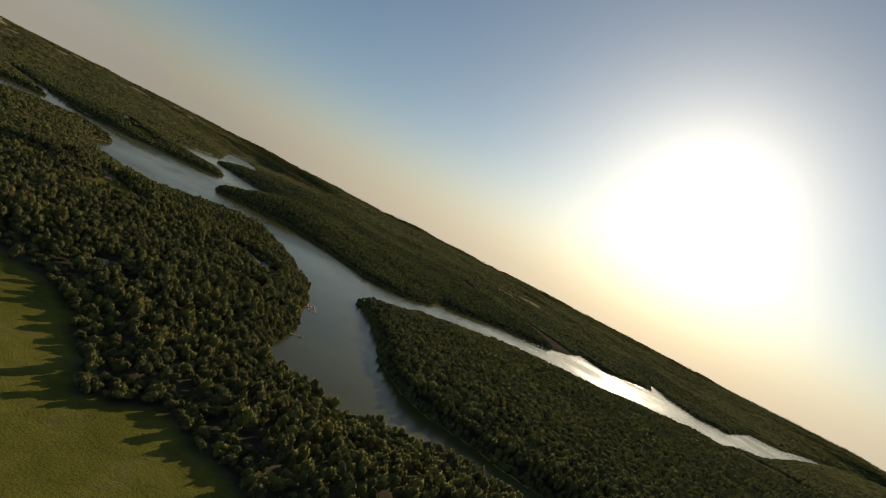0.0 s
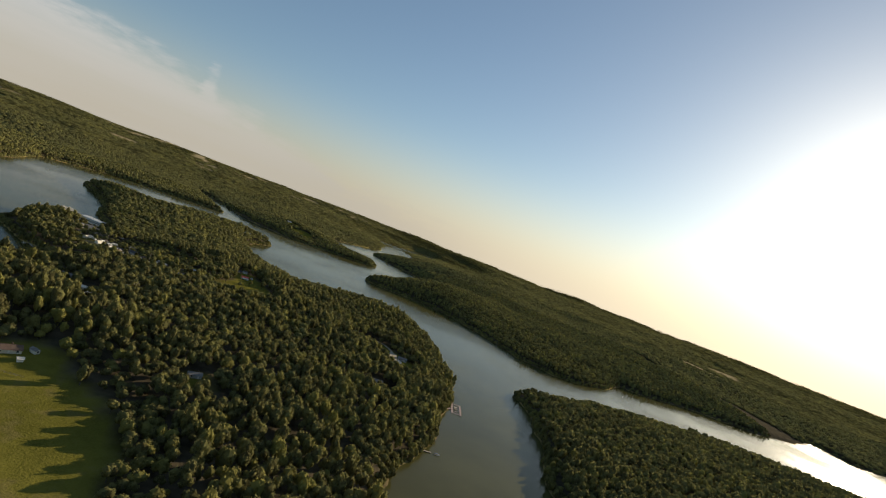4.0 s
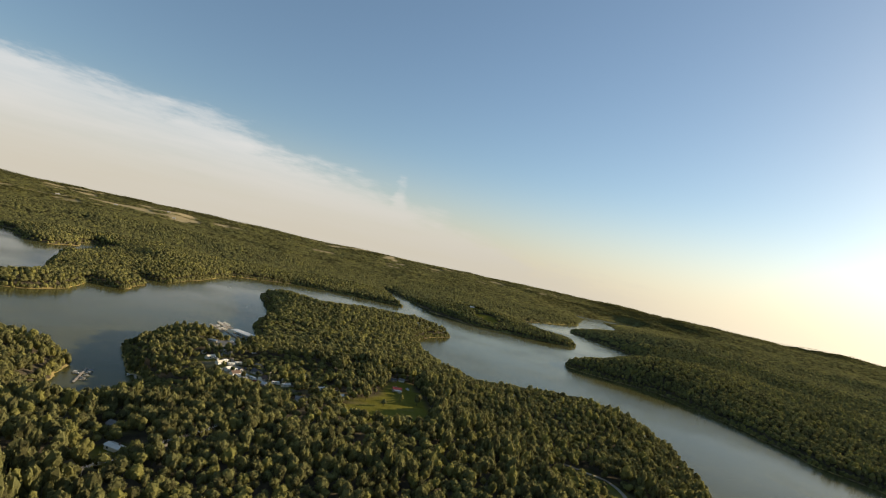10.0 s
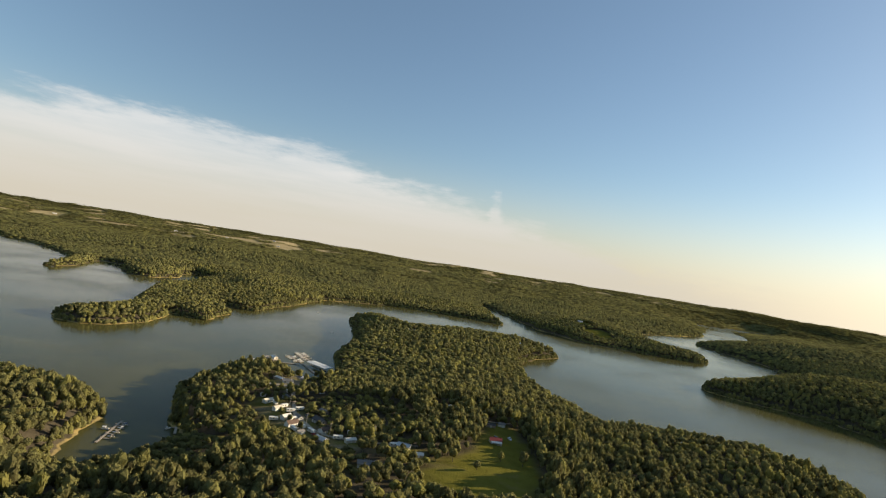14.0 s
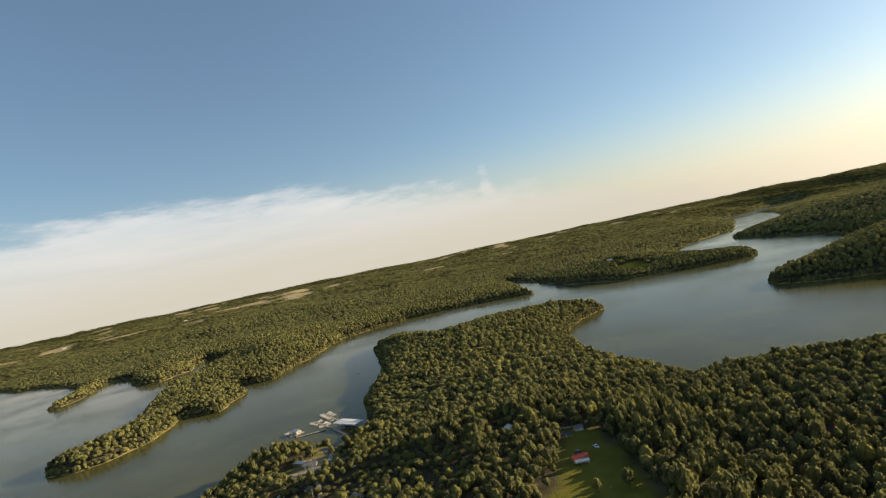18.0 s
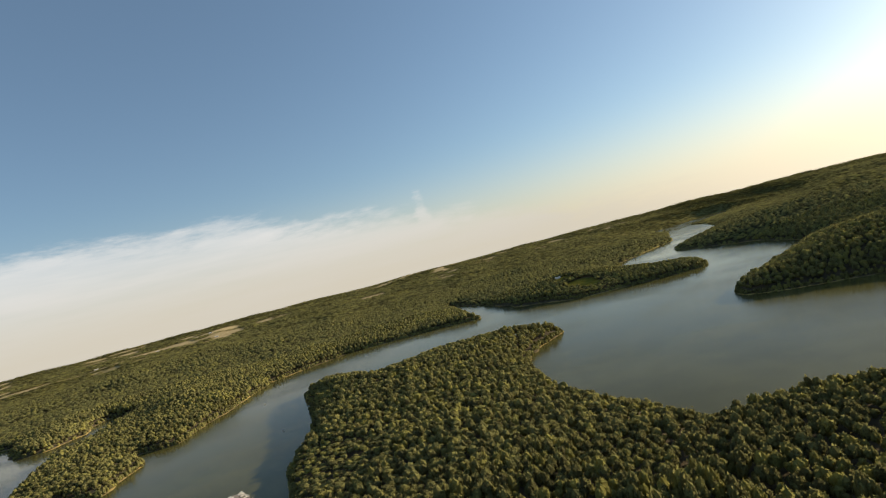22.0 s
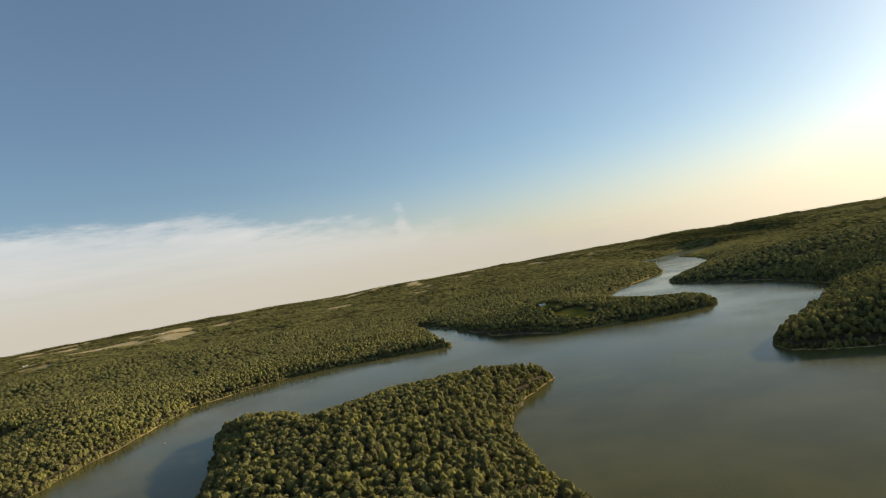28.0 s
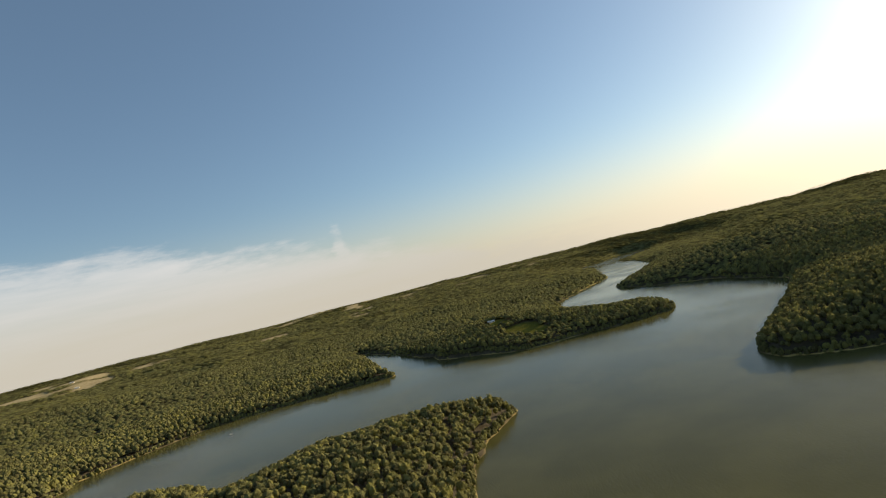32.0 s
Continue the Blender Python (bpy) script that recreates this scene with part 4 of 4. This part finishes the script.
def car(x, y, turn, paint, label, pickup=False):
    ob = thing("pickup_truck" if pickup else "car", x, y, level(x, y) + 0.15, turn, label, "truck" if pickup else "car")
    part("body", box((4.7, 1.85, 0.75), (0, 0, 0.72), 0.14), paint, ob)
    if pickup:
        part("cab", box((1.7, 1.65, 0.75), (0.2, 0, 1.4), 0.2), paint, ob)
        part("windscreen", box((0.08, 1.4, 0.5), (1.06, 0, 1.42)), GLASS, ob)
        part("bed", box((1.9, 1.6, 0.08), (-1.35, 0, 1.12)), RUBBER, ob)
    else:
        part("cabin", box((2.4, 1.6, 0.6), (-0.25, 0, 1.35), 0.22), GLASS, ob)
        part("roof", box((1.7, 1.45, 0.08), (-0.3, 0, 1.67), 0.03), paint, ob)
    for wx in (-1.45, 1.45):
        for wy in (-0.85, 0.85):
            wheel = part_at("wheel", WHEEL, ob, (wx, wy, 0.34))
            part_at("rim", RIM_DISC, wheel)
    for wy in (-0.65, 0.65):
        part("headlight", box((0.08, 0.3, 0.16), (2.34, wy, 0.85)), WHITE, ob)
    return ob


car(-100, 606, 40, CAR_WHITE, "white car parked beside the gravel lane")
car(-26, 519, 10, CAR_WHITE, "white car parked in a yard under trees")
car(46, 554, 60, CAR_DARK, "dark car parked behind the red-roofed house")
car(57, 559, -70, CAR_WHITE, "white pickup parked on grass near the red-roofed house", True)
car(-93, 548, -50, CAR_DARK, "dark car parked between cottages")
car(-75, 507, -40, CAR_RED, "red pickup parked between cottages", True)
car(-140, 678, 30, CAR_WHITE, "white car in the small car park")
car(-134, 668, 30, CAR_DARK, "dark car in the small car park")
car(210, 376, 10, CAR_WHITE, "white car beside the grey house's drive")
car(-126, 634, 70, CAR_WHITE, "white pickup parked by a white house", True)


def camper(x, y, turn, label):
    ob = thing("camper_trailer", x, y, level(x, y) + 0.1, turn, label, "camper")
    part("body", box((6.4, 2.4, 2.2), (0, 0, 1.75), 0.22), WHITE, ob)
    part("stripe", box((6.2, 2.44, 0.2), (0, 0, 1.4)), TAN, ob, "tan stripe")
    part("door", box((0.7, 0.06, 1.7), (0.9, -1.22, 1.6)), CREAM, ob)
    for wx in (-1.6, 0.6):
        part("window", box((1.0, 0.06, 0.6), (wx - 0.6, -1.22, 2.1)), GLASS, ob)
    for wx in (-0.45, 0.45):
        for wy in (-1.0, 1.0):
            part_at("wheel", WHEEL, ob, (wx, wy, 0.34))
    part("hitch", box((1.2, 0.15, 0.12), (3.7, 0, 0.6)), METAL, ob)
    return ob


for cx, cy, turn in ((-108, 553, 35), (-103, 559, 35), (-113, 533, 25), (-92, 515, -45), (-58, 503, 20), (-125, 566, -50), (-100, 536, 60), (-116, 561, 60), (-88, 519, 55), (-79, 513, -35), (-52, 517, 10), (-37, 514, 80), (-20, 500, 20), (-125, 598, 40)):
    camper(cx, cy, turn, "white camper trailer parked among cottages")


def pole(x, y, turn):
    ob = thing("utility_pole", x, y, level(x, y), turn, "wooden utility pole with a crossarm beside the lane", "utility pole", "utility poles along the lane")
    part("pole", rod(0.17, 0.11, (0, 0, -0.5), (0, 0, 10.5)), WOOD, ob)
    part("crossarm", box((2.4, 0.12, 0.14), (0, 0.14, 9.8)), WOOD, ob)
    for k in (-1.0, 0.0, 1.0):
        part("insulator", rod(0.05, 0.05, (k, 0.14, 9.87), (k, 0.14, 10.05), 6), GREY_WALL, ob)
    return ob


first = pole(-64, 504, 60)
for px, py, turn in ((-35, 507, 85), (-86, 523, 45), (-112, 562, 30), (-130, 612, 20)):
    copy_thing(first, pose(px, py, level(px, py), 0, 0, turn))



def power_line(spots, turn):
    """Three sagging wires strung from pole to pole."""
    for px, py in spots:
        copy_thing(first, pose(px, py, level(px, py), 0, 0, turn))
    x0, y0 = spots[0]
    ob = thing("power_line", x0, y0, 0, 0, "thin grey power lines strung above the trees", "power line")
    across = Vector((math.cos(radians(turn)), math.sin(radians(turn))))
    for k in (-1.0, 0.0, 1.0):
        bm = bmesh.new()
        for (ax, ay), (bx, by) in zip(spots, spots[1:]):
            a = Vector((ax - x0, ay - y0, level(ax, ay) + 10.05)) + across.to_3d() * k
            c = Vector((bx - x0, by - y0, level(bx, by) + 10.05)) + across.to_3d() * k
            sag = [a.lerp(c, s) - Vector((0, 0, 3.2 * s * (1 - s))) for s in np.linspace(0, 1, 7)]
            for p, q in zip(sag, sag[1:]):
                m = Matrix.Translation((p + q) / 2) @ (q - p).to_track_quat("Z", "Y").to_matrix().to_4x4()
                bmesh.ops.create_cone(bm, cap_ends=True, segments=5, radius1=0.03, radius2=0.03, depth=(q - p).length, matrix=m)
        part("wire", bm, METAL, ob)


power_line([(-98, 282), (-80, 320), (-62, 358)], 155)

# ---------------------------------------------------------------- boats and docks


def hull(long, wide, deep):
    """A hull with a pointed bow along +x: keel, chine and gunwale rows."""
    bm = bmesh.new()
    rows = []
    for s in np.linspace(0, 1, 7):
        taper = 1 - max(0.0, (s - 0.45) / 0.55) ** 2.2
        xk = (s - 0.5) * long
        w = wide / 2 * max(taper, 0.03)
        lift = 0.35 * deep * max(0, s - 0.6) / 0.4
        rows.append([bm.verts.new(p) for p in ((xk, -w, deep + lift), (xk, -w * 0.8, deep * 0.35 + lift), (xk, 0, lift * 1.2), (xk, w * 0.8, deep * 0.35 + lift), (xk, w, deep + lift))])
    for p, q in zip(rows, rows[1:]):
        for k in range(4):
            bm.faces.new((p[k], p[k + 1], q[k + 1], q[k]))
    bm.faces.new(rows[0])
    return bm, rows


def runabout(x, y, turn, canvas, label, group=""):
    ob = thing("motor_boat", x, y, -0.18, turn, label, "boat", group)
    ob.scale = (0.72, 0.72, 0.72)
    bm, rows = hull(6.2, 2.3, 0.9)
    bmesh.ops.recalc_face_normals(bm, faces=bm.faces)
    part("hull", bm, BOAT_WHITE, ob)
    bm = bmesh.new()
    add_box(bm, (2.2, 1.5, 0.1), (1.4, 0, 1.0), 0.04)
    part("foredeck", bm, BOAT_WHITE, ob)
    part("floor", box((3.4, 1.7, 0.06), (-1.2, 0, 0.55)), BOAT_TAN, ob)
    part("windscreen", box((0.06, 1.7, 0.45), (0.35, 0, 1.25)), GLASS, ob)
    for wy in (-0.5, 0.5):
        part("seat", box((0.6, 0.55, 0.5), (-0.6, wy, 0.85), 0.08), WHITE, ob)
    part("canopy", box((2.2, 2.0, 0.07), (-1.0, 0, 2.1), 0.03), canvas, ob)
    for wx in (-2.0, 0.0):
        for wy in (-0.95, 0.95):
            part("canopy_pole", rod(0.025, 0.025, (wx, wy, 0.9), (wx, wy, 2.1), 5), METAL, ob)
    part("outboard_motor", box((0.45, 0.4, 0.8), (-3.25, 0, 0.95), 0.1), RUBBER, ob)
    return ob


def pontoon(x, y, turn, z, label, group=""):
    ob = thing("pontoon_boat", x, y, z, turn, label, "boat", group)
    ob.scale = (0.7, 0.7, 0.7)
    for wy in (-0.95, 0.95):
        part("float", rod(0.32, 0.32, (-3.6, wy, 0.1), (3.4, wy, 0.1), 10), METAL, ob)
    part("deck", box((7.4, 2.6, 0.12), (0, 0, 0.5)), BOAT_TAN, ob)
    for wy in (-1.25, 1.25):
        part("railing", box((6.6, 0.06, 0.65), (0, wy, 0.9)), BOAT_WHITE, ob)
    part("seat", box((1.2, 2.2, 0.45), (2.3, 0, 0.8), 0.08), WHITE, ob)
    part("console", box((0.6, 0.7, 0.9), (-0.6, 0.7, 1.0), 0.08), BOAT_WHITE, ob)
    part("canopy", box((3.4, 2.5, 0.08), (-1.0, 0, 2.6), 0.03), WHITE, ob)
    for wx in (-2.5, 0.5):
        for wy in (-1.2, 1.2):
            part("canopy_pole", rod(0.025, 0.025, (wx, wy, 0.5), (wx, wy, 2.6), 5), METAL, ob)
    part("outboard_motor", box((0.45, 0.4, 0.8), (-3.9, 0, 0.6), 0.1), RUBBER, ob)
    return ob


PLANK = mesh_of("plank", box((0.42, 1.0, 0.05), (0, 0, 0), 0.008), WOOD)


def dock(x0, y0, x1, y1, wide, label, fingers=(), mat=None):
    """A floating walkway from shore to its end, with fingers: (along, side, length)."""
    run = Vector((x1 - x0, y1 - y0))
    long = run.length
    ob = thing("dock", x0, y0, 0.45, math.degrees(math.atan2(run.y, run.x)), label, "dock")
    part("walkway", box((long, wide, 0.18), (long / 2, 0, 0), 0.02), mat or WOOD, ob)
    part("float", box((long * 0.98, wide * 0.8, 0.5), (long / 2, 0, -0.34)), RUBBER, ob)
    for along, side, reach in fingers:
        part("finger", box((1.1, reach, 0.14), (along, side * (wide / 2 + reach / 2), 0), 0.02), mat or WOOD, ob)
        part("post", rod(0.12, 0.12, (along, side * (wide / 2 + reach), -2.5), (along, side * (wide / 2 + reach), 1.6), 6), WOOD, ob)
    for k in range(int(long // 8) + 1):
        part("post", rod(0.13, 0.13, (min(k * 8 + 0.5, long), wide / 2 + 0.1, -2.5), (min(k * 8 + 0.5, long), wide / 2 + 0.1, 1.5), 6), WOOD, ob)
    return ob


def berth(x0, y0, x1, y1, rows, group, seed):
    """Boats moored along a walkway: (along, side) with the bow to the walk."""
    r = np.random.RandomState(seed)
    run = Vector((x1 - x0, y1 - y0)).normalized()
    side = Vector((-run.y, run.x))
    for along, s in rows:
        at = Vector((x0, y0)) + run * along + side * s * 3.9
        turn = math.degrees(math.atan2(-side.y * s, -side.x * s)) + r.uniform(-4, 4)
        if r.rand() < 0.45:
            pontoon(at.x, at.y, turn, 0.15, "white pontoon boat with a canopy moored at the dock", group)
        else:
            runabout(at.x, at.y, turn, (BOAT_BLUE, BOAT_TAN, WHITE)[r.randint(3)], "white motor boat with a canvas canopy moored at the dock", group)


PIER_A, PIER_B, PIER_C = (-165, 782, -194, 821), (-172, 768, -197, 796), (-200, 756, -218, 777)
dock(*PIER_A, 1.8, "long wooden marina pier with boat slips", [(a, s, 4.8) for a in (9, 17, 25, 33, 41, 47) for s in (-1, 1)])
dock(*PIER_B, 1.8, "wooden marina pier with boat slips", [(a, s, 4.6) for a in (6, 13, 20, 27, 34) for s in (-1, 1)])
dock(*PIER_C, 1.6, "short marina pier with open slips", [(a, s, 4.4) for a in (6, 12, 18, 24) for s in (-1, 1)])
dock(-146, 735, -170, 766, 3.0, "wide wooden walk joining the marina piers to shore")
dock(-172, 760, -200, 752, 2.4, "wooden walk along the marina's shore side")
berth(*PIER_A, [(13, 1), (21, 1), (29, -1), (29, 1), (37, 1), (37, -1), (44, 1), (44, -1)], "boats at the marina", 1)
berth(*PIER_B, [(9.5, 1), (9.5, -1), (16.5, -1), (23.5, 1), (30.5, 1), (30.5, -1), (36, 1)], "boats at the marina", 2)
berth(*PIER_C, [(9, 1), (21, 1)], "boats at the marina", 3)


def boathouse():
    ob = thing("covered_dock", -148, 759, 0.4, -34, "covered marina dock with a broad pale metal roof", "boathouse")
    long, wide, h = 33.0, 12.5, 3.6
    for side in (-1, 1):
        bm = bmesh.new()
        m = Matrix.Translation((0, 0, h + 1.0)) @ Matrix.Rotation(-0.08 * side, 4, "X") @ Matrix.Translation((0, side * wide / 4, 0)) @ Matrix.Diagonal((long, wide / 2, 0.12, 1))
        bmesh.ops.create_cube(bm, size=1.0, matrix=m)
        part("roof", bm, BLUE_ROOF, ob, "pale blue-grey metal roof")
    part("ridge_cap", box((long, 0.4, 0.1), (0, 0, h + 1.1)), BLUE_ROOF, ob)
    for k in range(16):
        for side in (-1, 1):
            bm = bmesh.new()
            m = Matrix.Translation((-long / 2 + 1 + k * 2, 0, h + 1.08)) @ Matrix.Rotation(-0.08 * side, 4, "X") @ Matrix.Translation((0, side * wide / 4, 0.02)) @ Matrix.Diagonal((0.07, wide / 2, 0.06, 1))
            bmesh.ops.create_cube(bm, size=1.0, matrix=m)
            part("roof_seam", bm, BLUE_ROOF, ob)
    for k in range(7):
        for side in (-1, 1):
            part("post", box((0.2, 0.2, h + 0.4), (-long / 2 + 1 + k * 5.1, side * (wide / 2 - 0.4), h / 2 - 0.1)), WOOD, ob)
    part("walkway", box((long, 2.2, 0.2), (0, 0, 0)), WOOD, ob)
    for side in (-1, 1):
        part("fascia", box((long, 0.1, 0.35), (0, side * wide / 2, h + 0.1)), WHITE, ob)


boathouse()
office = house(-204, 766, -40, 11, 7, 2.6, 1.5, CREAM, PALE_ROOF, "cream marina office with a pale roof on a floating deck", name="marina_office", category="building")
office.location.z = 0.65
deck = thing("floating_deck", -204, 766, 0.35, -40, "broad wooden floating deck below the marina office", "deck")
for k in range(30):
    part_at("plank", mesh_of("plank", box((0.44, 10.0, 0.12)), WOOD) if k == 0 else bpy.data.meshes["plank.001"], deck, (-7 + k * 0.48, 0, 0.05))
part("float", box((14, 9.6, 0.6), (0, 0, -0.35)), RUBBER, deck)
for bx, by, turn in ((-214, 744, 100), (-205, 738, 120), (-222, 748, 60)):
    runabout(bx, by, turn, BOAT_TAN, "white motor boat tied up near the shore", "boats at the marina")

INLET = (-199, 470, -210, 510)
dock(*INLET, 1.4, "wooden boat dock in the narrow inlet", [(a, -1, 4.2) for a in (8, 16, 24, 32, 38)])
berth(*INLET, [(12, -1), (20, -1), (28, -1), (35, -1), (24, 1)], "boats in the inlet", 4)
dock(-169, 505, -176, 520, 1.6, "small wooden dock at the inlet's mouth", [(12, 1, 5)])
runabout(-178, 512, 70, WHITE, "white motor boat at a small dock", "boats in the inlet")

dock(258, 301, 243, 272, 1.5, "faded pinkish swimming dock standing off the shore", [(1.2, -1, 7), (16, -1, 7), (31, -1, 7)], PINK_WOOD)
dock(250, 305, 235, 276, 1.5, "inner walk of the faded pinkish swimming dock", [(9, 1, 5), (24, 1, 5)], PINK_WOOD)
dock(222, 283, 241, 288, 1.5, "narrow wooden gangway to the swimming dock", (), PINK_WOOD)
pontoon(246, 290, 62, 0.15, "white pontoon boat inside the faded swimming dock")
dock(152, 181, 163, 178, 1.5, "small dark wooden dock below the point")
runabout(168, 176, -20, BOAT_BLUE, "dark-canopied motor boat at a small dock")
pontoon(92, 103, 10, 0.2, "white pontoon boat drawn up in the cove")
pontoon(93, 97, 15, 0.2, "white pontoon boat beside another in the cove")
dock(88, 108, 98, 108, 1.6, "short wooden dock in the cove")

runabout(-294, 1218, 215, WHITE, "white motor boat on the open lake")
runabout(-162, 1471, 190, WHITE, "small white boat far out on the lake")
runabout(-204, 1007, 100, BOAT_BLUE, "small dark boat on the open lake")
runabout(790, 565, 30, WHITE, "white motor boat in the eastern arm of the lake")


def fence(x0, y0, x1, y1, label):
    run = Vector((x1 - x0, y1 - y0))
    n = int(run.length // 3)
    ob = thing("fence", x0, y0, 0, 0, label, "fence")
    for k in range(n + 1):
        at = run * (k / n)
        part("post", box((0.14, 0.14, 1.7), (at.x, at.y, level(x0 + at.x, y0 + at.y) + 0.6)), WOOD, ob)
    for k in range(n):
        a, b = run * (k / n), run * ((k + 1) / n)
        za, zb = level(x0 + a.x, y0 + a.y), level(x0 + b.x, y0 + b.y)
        for up in (0.6, 1.15):
            part("rail", rod(0.06, 0.06, (a.x, a.y, za + up), (b.x, b.y, zb + up), 5), WOOD, ob)
    return ob


fence(-128, 172, -104, 166, "dark wooden rail fence across the mown meadow")

# ---------------------------------------------------------------- single trees along the clearings


def lone_tree(seed):
    r = np.random.RandomState(seed)
    ob = new("tree")
    ob.empty_display_size = 0.5
    bend = [(0.0, 0.0, -0.04), (0.01, 0.006, 0.14), (r.uniform(-0.03, 0.03), r.uniform(-0.03, 0.03), 0.34), (r.uniform(-0.05, 0.05), r.uniform(-0.05, 0.05), 0.62)]
    bm = bmesh.new()
    rings = []
    for (px, py, pz), rad in zip(bend, (0.036, 0.026, 0.021, 0.01)):
        rings.append([bm.verts.new((px + rad * math.cos(a), py + rad * math.sin(a), pz)) for a in np.arange(7) * 2 * math.pi / 7])
    for p, q in zip(rings, rings[1:]):
        for k in range(7):
            bm.faces.new((p[k], p[(k + 1) % 7], q[(k + 1) % 7], q[k]))
    part("trunk", bm, BARK, ob)
    for k in range(3):
        a = k * 2.1 + r.uniform(0, 0.8)
        start = Vector(bend[2]) * 0.8 + Vector((0, 0, 0.02 * k))
        part("limb", rod(0.012, 0.004, start, start + Vector((math.cos(a) * 0.26, math.sin(a) * 0.26, 0.2)), 5), BARK, ob)
    pts, tris = crown_shape(seed + 900, 9, 90, 0.055, r.uniform(0.85, 1.0))
    pts = pts * np.array([1.0, 1.0, 0.84]) + np.array([0.0, 0.0, 0.17])
    me = mesh_from("crown", pts, tris, LEAF, True, tone=np.zeros(len(pts)))
    crown = new("crown", me)
    crown.parent = ob
    return ob


SHAPES = [lone_tree(k) for k in range(7)]
EXTRA = [(18, 488, 0, 6.5, 9.0), (33, 479, 0, 5.0, 6.0), (-6, 502, 0, 8, 11), (62, 500, 0, 7, 10), (-78, 170, 0, 9, 13), (-124, 564, 0, 6, 8), (-92, 555, 0, 6.5, 8), (-60, 512, 0, 6, 8),
         (-113, 546, 0, 5, 6), (-101, 532, 0, 4.5, 6), (-88, 516, 0, 5, 6.5), (-78, 525, 0, 5, 6), (-64, 506, 0, 4.5, 6), (-40, 500, 0, 6, 8), (-38, 484, 0, 6, 8),
         (-8, 476, 0, 6, 8), (-22, 478, 0, 6, 8), (-146, 652, 0, 6, 8), (-128, 648, 0, 6, 9), (-131, 690, 0, 6, 8), (-112, 612, 0, 6, 8), (20, 500, 0, 6, 8), (48, 502, 0, 5, 7)]
for k, (x, y, z, size, tall) in enumerate(LONE + EXTRA):
    z = level(x, y)
    m = pose(x, y, z, 0, 0, (k * 137) % 360)
    ob = SHAPES[k] if k < len(SHAPES) else copy_thing(SHAPES[k % len(SHAPES)], m)
    ob.matrix_basis = m @ Matrix.Diagonal((size, size, tall, 1))
    kind = "tall slender" if tall > 1.5 * size else "broad spreading"
    tagged(ob, f"{kind} broadleaf tree in full summer leaf beside a clearing", "tree", "trees along the clearings")
